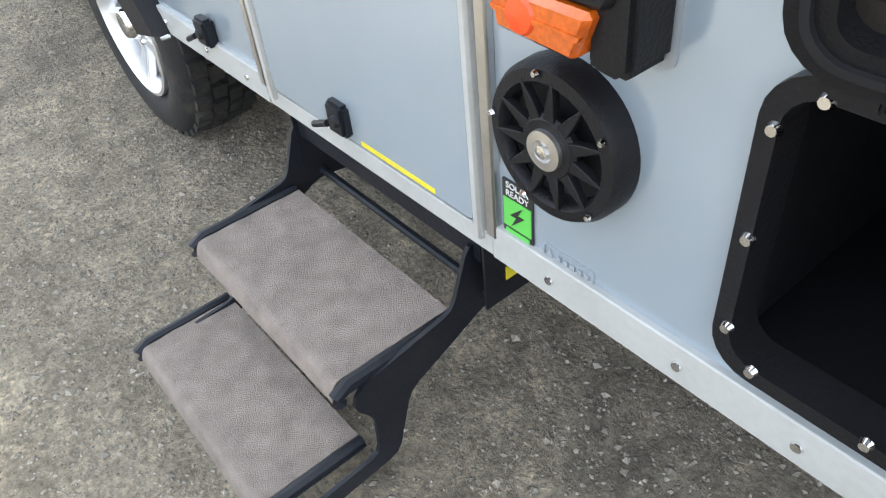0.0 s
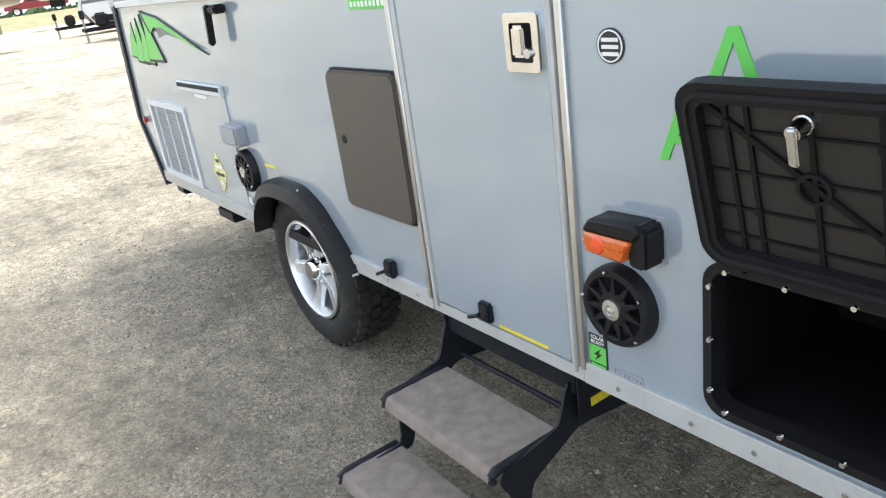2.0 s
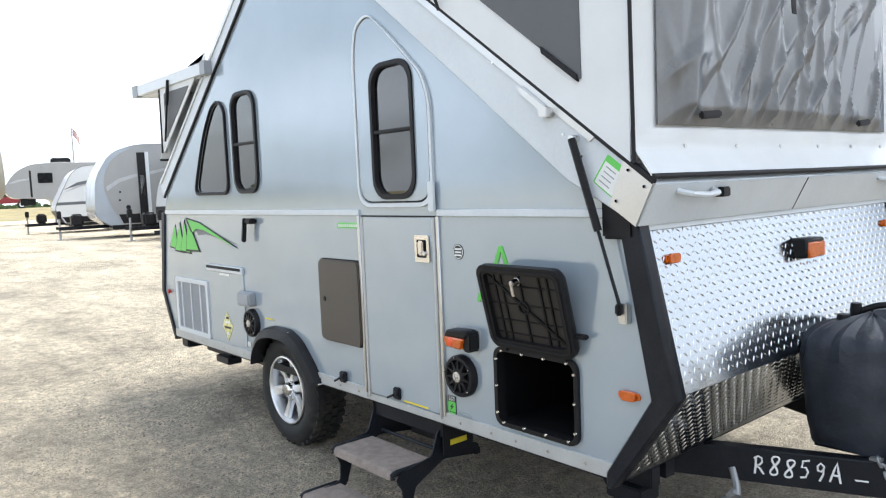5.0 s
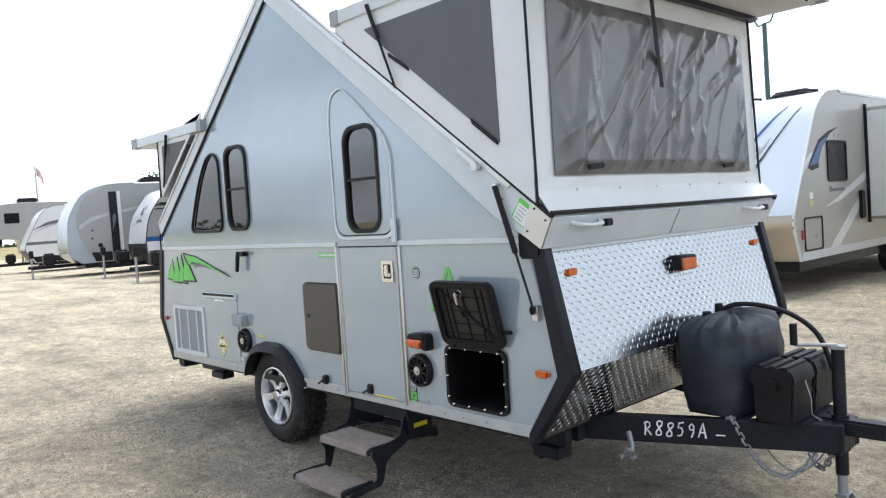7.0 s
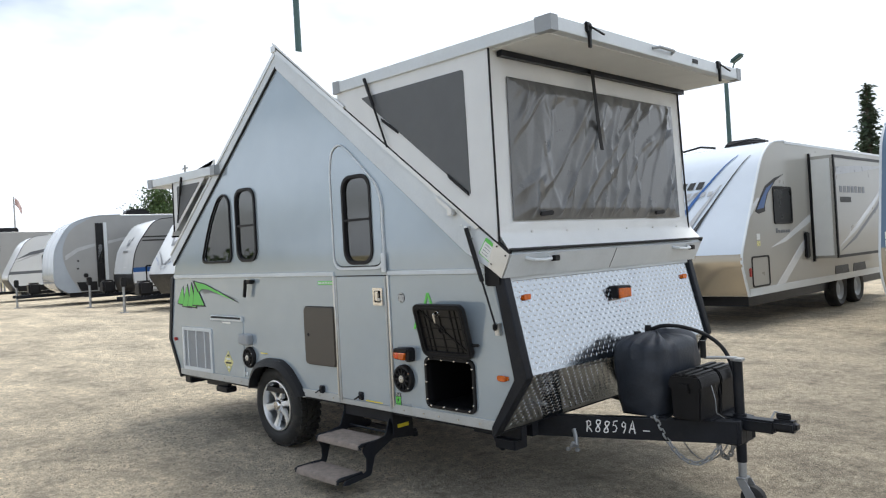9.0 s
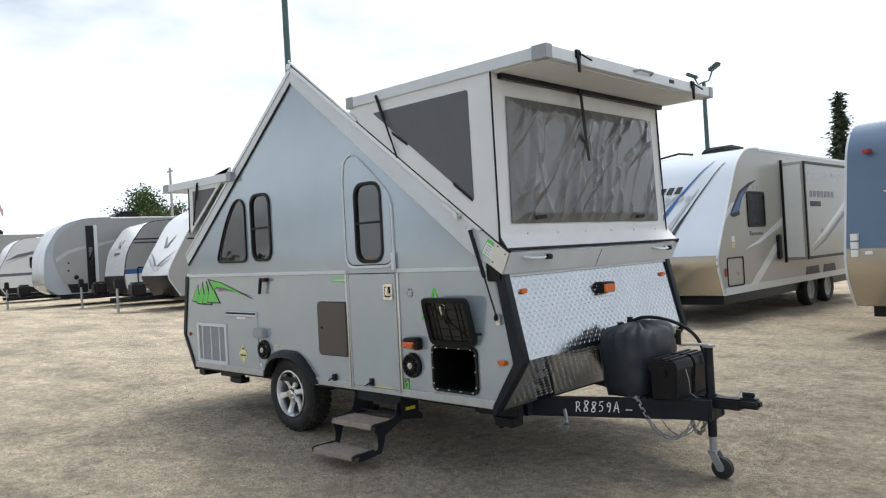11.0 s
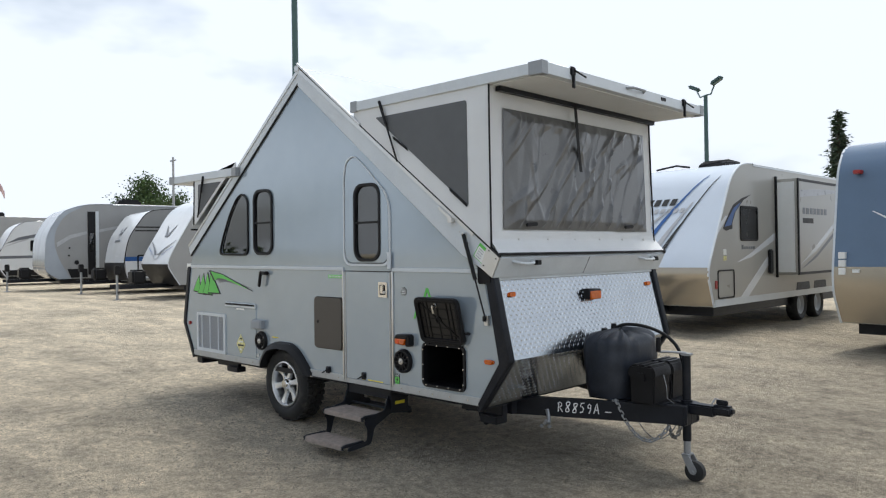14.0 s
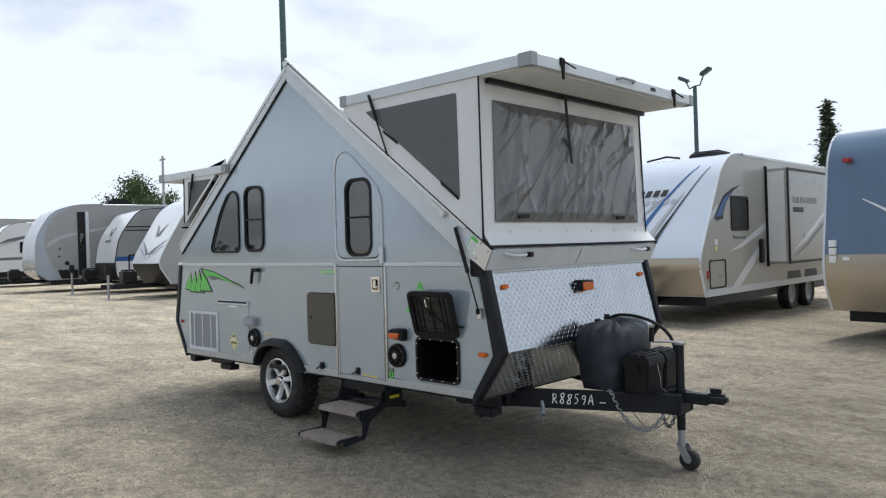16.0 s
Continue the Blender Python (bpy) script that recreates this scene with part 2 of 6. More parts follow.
    bu.inputs["Strength"].default_value, bu.inputs["Distance"].default_value = 1.0, 0.035
    l.new(bh.outputs[0], bu.inputs["Height"])
    l.new(bu.outputs[0], b.inputs["Normal"])
    return m


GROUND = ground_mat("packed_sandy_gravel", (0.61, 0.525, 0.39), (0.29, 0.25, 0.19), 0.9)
GRASS = mat("dry_grass", (0.27, 0.225, 0.11), 0.95, 0.0, 0.35, 0.8, 0.6, 30)
STONE = mat("pebble_stone", (0.25, 0.225, 0.185), 0.95, 0.0, 0.2, 30, 0.2, 200, island=0.35)
LEAF = mat("tree_leaves", (0.055, 0.095, 0.03), 0.7, 0.0, 0.3, 1.5, island=0.45)
NEEDLE = mat("conifer_needles", (0.05, 0.075, 0.042), 0.8, 0.0, 0.3, 1.5, island=0.4)
BARK = mat("bark", (0.10, 0.08, 0.06), 0.9, 0.0, 0.3, 8, 0.8, 40)
POLE = mat("green_painted_pole", (0.05, 0.10, 0.10), 0.5, 0.0, 0.1)
GALV = mat("galvanised_steel", (0.35, 0.36, 0.37), 0.5, 0.6, 0.1)
GEL = mat("white_gelcoat", (0.70, 0.725, 0.75), 0.22, 0.0, 0.03, 2, 0.0, 30, coat=0.3)
# white gelcoat of a shaded nose, with the sky's blue put into its colour
GELSHADE = mat("shade_blue_white_gelcoat", (0.56, 0.62, 0.70), 0.22, 0.0, 0.03, 2, coat=0.3)
GELTAN = mat("beige_fibreglass", (0.37, 0.36, 0.325), 0.3, 0.0, 0.04, 2, coat=0.2)
GELGREY = mat("grey_fibreglass", (0.29, 0.295, 0.295), 0.3, 0.0, 0.05, 2, coat=0.2)
CHAMP = mat("champagne_panel", (0.44, 0.38, 0.29), 0.22, 0.5, 0.05, 2, coat=0.3)
NAVY = mat("slate_blue_gelcoat", (0.10, 0.155, 0.24), 0.2, 0.0, 0.05, 2, coat=0.4)
BLUEV = mat("blue_vinyl", (0.03, 0.10, 0.30), 0.3)
SILVERV = mat("silver_vinyl", (0.40, 0.41, 0.43), 0.3)
GREYV = mat("dark_grey_vinyl", (0.13, 0.14, 0.16), 0.35)
SILVERGEL = mat("silver_gelcoat", (0.33, 0.37, 0.42), 0.25, 0.0, 0.06, 2, coat=0.3)
CREAM = mat("cream_gelcoat", (0.30, 0.275, 0.22), 0.3, 0.0, 0.05, 2, coat=0.2)
RED = mat("red_car_paint", (0.22, 0.010, 0.018), 0.3, 0.0, 0.05, coat=0.5)
REDLENS = mat("red_lens", (0.36, 0.03, 0.025), 0.3)


# ---- mesh helpers ----
def prism(pts, a, b, bev=0.0, seg=1):
    """Outline in (x, z), stretched along y from a to b."""
    bm = bmesh.new()
    f = bm.faces.new([bm.verts.new((p[0], a, p[1])) for p in pts])
    r = bmesh.ops.extrude_face_region(bm, geom=[f])
    bmesh.ops.translate(bm, vec=(0, b - a, 0), verts=[v for v in r["geom"] if isinstance(v, bmesh.types.BMVert)])
    bmesh.ops.recalc_face_normals(bm, faces=bm.faces)
    if bev:
        bmesh.ops.bevel(bm, geom=list(bm.edges), offset=bev, segments=seg, affect="EDGES", clamp_overlap=True)
    return bm


def box(x0, x1, y0, y1, z0, z1, bev=0.0, seg=2):
    return prism([(x0, z0), (x1, z0), (x1, z1), (x0, z1)], y0, y1, bev, seg)


def rr(x0, x1, z0, z1, r, n=5):
    out = []
    for cx, cz, s in ((x1 - r, z0 + r, -90), (x1 - r, z1 - r, 0), (x0 + r, z1 - r, 90), (x0 + r, z0 + r, 180)):
        out += [(cx + r * math.cos(radians(s + 90 * i / n)), cz + r * math.sin(radians(s + 90 * i / n))) for i in range(n + 1)]
    return out


def disc(cx, cz, r, n=24):
    return [(cx + r * math.cos(2 * math.pi * i / n), cz + r * math.sin(2 * math.pi * i / n)) for i in range(n)]


def soften(pts, r, n=4):
    """Round the corners of an outline."""
    out, k = [], len(pts)
    for i in range(k):
        p, a, c = Vector(pts[i]), Vector(pts[i - 1]), Vector(pts[(i + 1) % k])
        da, dc = (a - p), (c - p)
        t = min(r, da.length * 0.45, dc.length * 0.45)
        s, e = p + da.normalized() * t, p + dc.normalized() * t
        for j in range(n + 1):
            q = j / n
            out.append(tuple((1 - q) ** 2 * s + 2 * q * (1 - q) * p + q * q * e))
    return out


def panel(outer, holes, a, b):
    """An outline in (x, z) with holes through it, from y = a to b."""
    bm = bmesh.new()
    edges = []
    for loop in [outer, *holes]:
        vs = [bm.verts.new((p[0], a, p[1])) for p in loop]
        edges += [bm.edges.new((vs[i], vs[(i + 1) % len(vs)])) for i in range(len(vs))]
    bmesh.ops.triangle_fill(bm, use_beauty=True, use_dissolve=False, edges=edges)
    r = bmesh.ops.extrude_face_region(bm, geom=list(bm.faces))
    bmesh.ops.translate(bm, vec=(0, b - a, 0), verts=[v for v in r["geom"] if isinstance(v, bmesh.types.BMVert)])
    bmesh.ops.recalc_face_normals(bm, faces=bm.faces)
    return bm


def tube(pts, r, n=8):
    bm = bmesh.new()
    P = [Vector(p) for p in pts]
    rings = []
    up = Vector((0.13, 0.27, 0.95)).normalized()
    for i, p in enumerate(P):
        d = (P[min(i + 1, len(P) - 1)] - P[max(i - 1, 0)]).normalized()
        s = d.cross(up)
        if s.length < 0.05:
            s = d.cross(Vector((1, 0, 0)))
        s.normalize()
        t = d.cross(s)
        rad = r[i] if isinstance(r, (list, tuple)) else r
        rings.append([bm.verts.new(p + rad * (math.cos(2 * math.pi * k / n) * s + math.sin(2 * math.pi * k / n) * t)) for k in range(n)])
    for a, b in zip(rings, rings[1:]):
        for k in range(n):
            bm.faces.new((a[k], a[(k + 1) % n], b[(k + 1) % n], b[k]))
    bm.faces.new(rings[0][::-1])
    bm.faces.new(rings[-1])
    bmesh.ops.recalc_face_normals(bm, faces=bm.faces)
    return bm


def lathe(prof, n=32):
    """(radius, y) pairs turned round the y axis."""
    bm = bmesh.new()
    rings = [[bm.verts.new((r * math.cos(2 * math.pi * k / n), y, r * math.sin(2 * math.pi * k / n))) for k in range(n)] for r, y in prof]
    for a, b in zip(rings, rings[1:]):
        for k in range(n):
            bm.faces.new((a[k], a[(k + 1) % n], b[(k + 1) % n], b[k]))
    if prof[0][0] < 0.06:
        bm.faces.new(rings[0])
    if prof[-1][0] < 0.06:
        bm.faces.new(rings[-1][::-1])
    bmesh.ops.remove_doubles(bm, verts=bm.verts, dist=1e-6)
    bmesh.ops.recalc_face_normals(bm, faces=bm.faces)
    return bm


def moved(bm, m):
    bmesh.ops.transform(bm, matrix=m, verts=bm.verts)
    return bm


def joined(bms):
    out = bmesh.new()
    for b in bms:
        me = bpy.data.meshes.new("scratch")
        b.to_mesh(me)
        out.from_mesh(me)
        bpy.data.meshes.remove(me)
        b.free()
    return out


def sheet(f, nu, nv):
    """A surface f(s, t) for s and t from 0 to 1."""
    bm = bmesh.new()
    g = [[bm.verts.new(f(i / nu, j / nv)) for j in range(nv + 1)] for i in range(nu + 1)]
    for i in range(nu):
        for j in range(nv):
            bm.faces.new((g[i][j], g[i + 1][j], g[i + 1][j + 1], g[i][j + 1]))
    return bm


def thick(bm, d):
    bmesh.ops.recalc_face_normals(bm, faces=bm.faces)
    bmesh.ops.solidify(bm, geom=list(bm.faces), thickness=d)
    bmesh.ops.recalc_face_normals(bm, faces=bm.faces)
    return bm


def part(name, bm, material, parent=None, label="", smooth=True):
    me = bpy.data.meshes.new(name)
    bm.to_mesh(me)
    bm.free()
    me.materials.append(material)
    if smooth:
        me.shade_smooth()
        me.set_sharp_from_angle(angle=radians(38))
    ob = new(name, me)
    if parent:
        ob.parent = parent
    if label:
        tagged(ob, label)
    return ob


def lettering(name, text, size, material, parent, m, depth=0.0015, label=""):
    cu = bpy.data.curves.new(name, "FONT")
    cu.body, cu.size, cu.extrude = text, size, depth
    cu.align_x, cu.align_y = "CENTER", "CENTER"
    tmp = bpy.data.objects.new("scratch", cu)
    me = bpy.data.meshes.new_from_object(tmp)
    bpy.data.objects.remove(tmp)
    bpy.data.curves.remove(cu)
    me.name = name
    me.materials.clear()
    me.materials.append(material)
    me.transform(m)
    ob = new(name, me)
    ob.parent = parent
    if label:
        tagged(ob, label)
    return ob


def thing(name, m, label, category, group="", kind=""):
    ob = new(name)
    ob.empty_display_size = 0.1
    ob.matrix_world = m
    return tagged(ob, label, category, group, kind)


# ---- ground ----
def ease(v, a, b_):
    q = min(1.0, max(0.0, (v - a) / (b_ - a)))
    return q * q * (3 - 2 * q)


def lot_height(x, y):
    """The lot falls gently towards the camper's nose and rises to the verge."""
    if x > -1.6:
        z = -0.22 * math.tanh((x + 1.6) * 0.040 / 0.22)
    else:
        z = 0.45 * math.tanh((-1.6 - x) * 0.040 / 0.45)
    z += 0.20 * ease(-x, 33, 43) + 0.93 * ease(-x, 60, 80)
    d = math.hypot(x, y)
    fade = max(0.0, 1 - d / 14)
    near = min(1.0, max(0.0, (math.hypot((x + 1.2) / 2.2, (y - 1.0) / 1.6) - 0.9) * 1.5))
    return z + fade * near * (0.020 * noise.noise((x * 0.9, y * 2.1, 0)) + 0.010 * noise.noise((x * 4, y * 5, 3)))


def ground():
    bm = bmesh.new()
    ticks = [-700, -400, -200, -100, -60, -50, -46, -43, -40, -37, -34, -31, -28, -26, -22, -18, -15] + [-12 + 0.15 * i for i in range(134)] + [9, 10.5, 13, 18, 25, 40, 60, 100, 200, 400, 700]
    tocks = [-700, -400, -200, -100, -60, -40, -20, -12, -8] + [-6 + 0.15 * i for i in range(81)] + [7, 9, 12, 16, 22, 30, 45, 70, 110, 200, 400, 700]
    g = [[bm.verts.new((x, y, lot_height(x, y))) for y in tocks] for x in ticks]
    for i in range(len(ticks) - 1):
        for j in range(len(tocks) - 1):
            bm.faces.new((g[i][j], g[i + 1][j], g[i + 1][j + 1], g[i][j + 1]))
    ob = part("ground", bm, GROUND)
    return tagged(ob, "packed sandy gravel lot with wheel tracks and loose stones", "ground", kind="structure")


ground()


def grass_strip():
    def at(s, t):
        x, y = -59 - 60 * s - 4 * t, -60 + 130 * t
        return (x, y, lot_height(x, y) + 0.04 + 0.02 * noise.noise((s * 30, t * 60, 0)))
    ob = part("grass_verge", thick(sheet(at, 24, 50), 0.03), GRASS)
    tagged(ob, "strip of dry yellowed grass beyond the lot", "grass", kind="structure")


grass_strip()


# ---- the folding camper ----
LEAN = -0.008                        # the parked camper leans a little to its nose
LEVEL = Matrix.Translation((0, 0, -0.065)) @ Matrix.Rotation(-LEAN, 4, "Y")
camper = thing("folding_camper", LEVEL, "white A-frame folding camper trailer with both tent dormers raised", "camper trailer")
WIDE = 2.22                          # from the door side (y = 0) to the far side
MID = -1.29                          # ridge


def mirror_u(u):
    return 2 * MID - u


GABLE = [(-3.287, 0.53), (0.82, 0.53), (1.02, 0.86), (0.90, 1.45), (0.68, 1.60), (-1.29, 3.16), (-3.26, 1.60), (-3.33, 1.45), (-3.43, 0.86)]
WELL = [(-1.98, 0.53), (-1.93, 0.64), (-1.82, 0.735), (-1.70, 0.765), (-1.52, 0.765), (-1.40, 0.72), (-1.28, 0.61), (-1.235, 0.53)]
# side wall with its wheel cutout, windows and the locker opening
WALL = [GABLE[0]] + WELL + GABLE[1:]
W_TRI = soften([(-2.715, 1.580), (-2.160, 1.575), (-2.160, 2.12), (-2.245, 2.190), (-2.36, 2.150), (-2.50, 1.99), (-2.61, 1.80)], 0.085, 5)
W_TALL = rr(-2.065, -1.745, 1.58, 2.20, 0.10)
W_DOOR = rr(-0.56, -0.235, 1.525, 2.155, 0.10)
LOCKER = rr(0.248, 0.629, 0.628, 0.902, 0.03)


def shrunk(pts, d):
    cx = sum(p[0] for p in pts) / len(pts)
    cz = sum(p[1] for p in pts) / len(pts)
    hx = (max(p[0] for p in pts) - min(p[0] for p in pts)) / 2
    hz = (max(p[1] for p in pts) - min(p[1] for p in pts)) / 2
    return [(cx + (p[0] - cx) * (hx - d) / hx, cz + (p[1] - cz) * (hz - d) / hz) for p in pts]


part("side_wall", panel(WALL, [shrunk(W_TRI, 0.02), shrunk(W_TALL, 0.02), shrunk(W_DOOR, 0.02), shrunk(LOCKER, -0.012)], 0.0, 0.03), SKIN, camper, "pale grey painted aluminium side wall")
part("side_wall", prism(WALL, WIDE - 0.03, WIDE), SKIN, camper)
part("floor_pan", box(-3.25, 0.80, 0.03, WIDE - 0.03, 0.50, 0.54), BLACKM, camper, "black underside of the floor")
# plain sheets whose near-black colour stands in for the unlit inside
part("inner_lining", joined([prism([(-3.2, 0.56), (0.1, 0.56), (0.1, 1.5), (-3.1, 1.5)], 0.5, 0.52), prism([(-3.0, 1.5), (0.4, 1.5), (-1.29, 2.95)], 1.2, 1.22)]), SHADEIN, camper, "flat sheets behind the windows, coloured near-black for the dim inside")
# underside rail, belt rail and corner strips of the door side
for a, b in ((-3.25, -1.99), (-1.23, -0.705), (-0.105, 0.80)):
    part("bottom_rail", box(a, b, -0.010, 0.002, 0.525, 0.582, 0.002, 1), RAIL, camper, "white bottom rail with screws")
part("bottom_rail", box(-0.705, -0.105, -0.008, 0.002, 0.525, 0.560, 0.002, 1), RAIL, camper)
for a, b in ((-3.30, -0.705), (-0.105, 0.86)):
    part("belt_rail", box(a, b, -0.012, 0.002, 1.448, 1.478, 0.003, 1), TRIMW, camper, "white belt rail between lower and upper wall")
for u in (-0.712, -0.105):
    part("door_post", box(u - 0.010, u + 0.010, -0.012, 0.002, 0.56, 1.448, 0.003, 1), ALU, camper, "aluminium door post strip")
part("drip_strip", box(-0.692, -0.672, -0.016, 0.002, 0.545, 1.44, 0.004, 1), RAIL, camper)
part("drip_strip", box(-0.138, -0.122, -0.016, 0.002, 0.545, 1.44, 0.004, 1), RAIL, camper)
for u in (-3.1, -2.75, -2.4, -2.1, -1.15, -0.95, -0.78, 0.0, 0.19, 0.33, 0.5, 0.68):
    part("screw", moved(lathe([(0.006, -0.014), (0.007, -0.011), (0.007, -0.009)], 10), Matrix.Translation((u, 0, 0.553))), CHROME, camper)

# ---- entry door, lower and upper half ----
door = part("entry_door", prism(rr(-0.672, -0.140, 0.566, 1.440, 0.01, 2), -0.010, 0.002, 0.002), DOORSKIN, camper, "pale grey lower half of the entry door")
ARCH = soften([(-0.695, 1.49), (-0.120, 1.49), (-0.120, 1.95), (-0.165, 2.07), (-0.44, 2.315), (-0.56, 2.40), (-0.662, 2.36), (-0.695, 2.22)], 0.10, 5)
upper = part("upper_door", panel(shrunk(ARCH, 0.022), [shrunk(W_DOOR, 0.02)], -0.008, 0.002), DOORSKIN, camper, "pale grey arched upper half of the entry door")
part("door_seal", panel(shrunk(ARCH, 0.016), [shrunk(ARCH, 0.023)], -0.004, 0.002), GASKET, upper, "dark seal round the arched door")
part("door_moulding", panel(ARCH, [shrunk(ARCH, 0.014)], -0.013, 0.002), TRIMW, upper, "white moulding round the arched door")
part("door_seal", box(-0.690, -0.122, -0.005, 0.001, 1.443, 1.450), GASKET, door)
part("hinge", box(-0.150, -0.105, -0.022, -0.010, 1.47, 1.60, 0.004), TRIMW, upper, "white hinge plate")
# door handle: recessed chrome paddle
hp = part("door_handle", panel(rr(-0.252, -0.150, 1.245, 1.365, 0.008, 3), [rr(-0.235, -0.168, 1.265, 1.345, 0.006, 3)], -0.024, -0.008), CHROME, door, "chrome paddle handle")
part("paddle", box(-0.228, -0.190, -0.030, -0.012, 1.275, 1.340, 0.006), CHROME, hp)
part("lock", moved(lathe([(0.010, -0.032), (0.011, -0.014)], 14), Matrix.Translation((-0.178, 0, 1.285))), ALU, hp)
part("recess", box(-0.238, -0.165, -0.012, -0.009, 1.262, 1.348), BLACKP, hp)


def side_window(outline, name, label, bar=None, f=0.020):
    w = part(name, panel(outline, [shrunk(outline, f)], -0.017, 0.012), BLACKP, camper, label)
    part("inner_seal", panel(shrunk(outline, f - 0.002), [shrunk(outline, f + 0.005)], -0.012, 0.010), GASKET, w)
    pane = part("pane", prism(shrunk(outline, f + 0.002), 0.002, 0.007), TINT, w, "dark tinted glass")
    pane.visible_shadow = False
    if bar:
        part("glazing_bar", box(bar[0], bar[1], -0.016, 0.001, bar[2] - 0.008, bar[2] + 0.008, 0.003), BLACKP, w)
    return w


side_window(W_TRI, "wedge_window", "black-framed wedge window with tinted glass", f=0.013)
side_window(W_TALL, "tall_window", "tall black-framed window with tinted glass", (-2.041, -1.769, 1.885))
side_window(W_DOOR, "door_window", "tall black-framed window in the upper door", (-0.536, -0.259, 1.84))


# ---- wheel ----
def wheel(y_out, sign):
    cu, cw, R = -1.625, 0.394, 0.342
    M = Matrix.Translation((cu, y_out, cw)) @ Matrix.Diagonal((1, sign, 1, 1))
    prof = [(0.205, 0.02), (0.225, 0.004), (0.26, -0.006), (0.30, 0.002), (0.322, 0.022), (0.326, 0.045), (0.326, 0.185), (0.315, 0.212), (0.27, 0.228), (0.23, 0.23), (0.205, 0.21)]
    tyre = part("tyre", moved(lathe(prof, 48), M), RUBBER, camper, "black all-terrain tyre with blocky tread")
    blocks = []
    n = 34
    for k in range(n):
        for row, (y0, y1, skew) in enumerate(((0.026, 0.068, 0.0), (0.076, 0.113, 0.5), (0.120, 0.156, 0.0), (0.164, 0.208, 0.5))):
            a = (k + skew) * 2 * math.pi / n
            b = box(-0.021, 0.021, y0, y1, R - 0.024, R - (0.003 if row in (0, 3) else 0.0))
            if row in (0, 3):
                for v in b.verts:
                    if v.co.z > R - 0.015:
                        v.co.x *= 0.8
            blocks.append(moved(b, Matrix.Rotation(a, 4, "Y")))
    tagged(part("tread", moved(joined(blocks), M), RUBBER, tyre), kind="stuff")
    rim = part("rim", moved(lathe([(0.208, 0.012), (0.206, 0.002), (0.196, 0.000), (0.190, 0.012), (0.182, 0.06), (0.178, 0.16), (0.19, 0.215), (0.206, 0.222), (0.21, 0.21)], 48), M), RIMM, camper, "polished aluminium rim with six broad spokes")
    part("brake_backing", moved(lathe([(0.001, 0.10), (0.17, 0.10), (0.17, 0.11), (0.001, 0.11)], 28), M), BLACKM, rim)
    for k in range(6):
        a = k * math.pi / 3 + 0.3
        q = prism([(0.03, 0.024), (0.10, 0.034), (0.188, 0.016), (0.190, 0.045), (0.03, 0.070)], -0.022, 0.022, 0.005, 2)
        for v in q.verts:
            v.co.y *= 0.75 + 0.55 * max(0.0, (v.co.x - 0.10) / 0.09) + 0.5 * max(0.0, (0.06 - v.co.x) / 0.03)
        # outline in radius and depth, stretched across the spoke
        m = Matrix(((0, 1, 0, 0), (0, 0, 1, 0), (1, 0, 0, 0), (0, 0, 0, 1)))
        part("spoke", moved(q, M @ Matrix.Rotation(a, 4, "Y") @ m), RIMM, rim)
    part("hub", moved(lathe([(0.001, -0.006), (0.034, -0.004), (0.042, 0.006), (0.046, 0.03), (0.066, 0.032), (0.070, 0.07)], 28), M), CHROME, rim, "chrome hub cap")
    for k in range(6):
        a = k * math.pi / 3
        part("lug_nut", moved(lathe([(0.006, 0.020), (0.010, 0.024), (0.010, 0.045)], 6), M @ Matrix.Rotation(a, 4, "Y") @ Matrix.Translation((0.057, 0, 0))), CHROME, rim)


wheel(0.022, 1)
wheel(WIDE - 0.022, -1)
# wheel well and flare
part("wheel_well", joined([moved(sheet(lambda s, t, A=WELL: (A[0][0] + (A[-1][0] - A[0][0]) * s, 0.02 + 0.30 * t, 0.53 + 0.245 * min(1, 3.2 * min(s, 1 - s) + 0.05)), 16, 2), Matrix()), box(-1.98, -1.235, 0.31, 0.32, 0.53, 0.77)]), BLACKM, camper, "black inner wheel well")
FLARE_OUT = [(-1.96, 0.475), (-1.925, 0.62), (-1.815, 0.745), (-1.675, 0.788), (-1.455, 0.788), (-1.335, 0.735), (-1.195, 0.60), (-1.115, 0.488)]
FLARE_IN = [(-1.91, 0.475), (-1.88, 0.598), (-1.79, 0.693), (-1.665, 0.723), (-1.47, 0.723), (-1.375, 0.68), (-1.25, 0.57), (-1.185, 0.488)]


def flare():
    bm = bmesh.new()
    rows = []
    for o, i in zip(soften(FLARE_OUT, 0.05)[4:-4], soften(FLARE_IN, 0.05)[4:-4]):
        o, i = Vector(o), Vector(i)
        rows.append([bm.verts.new((p.x, y, p.y)) for p, y in ((o, 0.0), (o, -0.020), (o * 0.8 + i * 0.2, -0.045), (i * 0.95 + o * 0.05, -0.062), (i, -0.055), (i, 0.02))])
    for a, b in zip(rows, rows[1:]):
        for k in range(5):
            bm.faces.new((a[k], a[k + 1], b[k + 1], b[k]))
    bm.faces.new(rows[0])
    bm.faces.new(rows[-1][::-1])
    bmesh.ops.recalc_face_normals(bm, faces=bm.faces)
    return bm


fl = part("wheel_flare", flare(), BLACKP, camper, "black plastic wheel arch flare")
for u, w in ((-1.92, 0.575), (-1.845, 0.69), (-1.675, 0.773), (-1.455, 0.773), (-1.29, 0.675), (-1.14, 0.525)):
    part("screw", moved(lathe([(0.005, -0.036), (0.006, -0.015)], 8), Matrix.Translation((u, 0, w))), CHROME, fl)

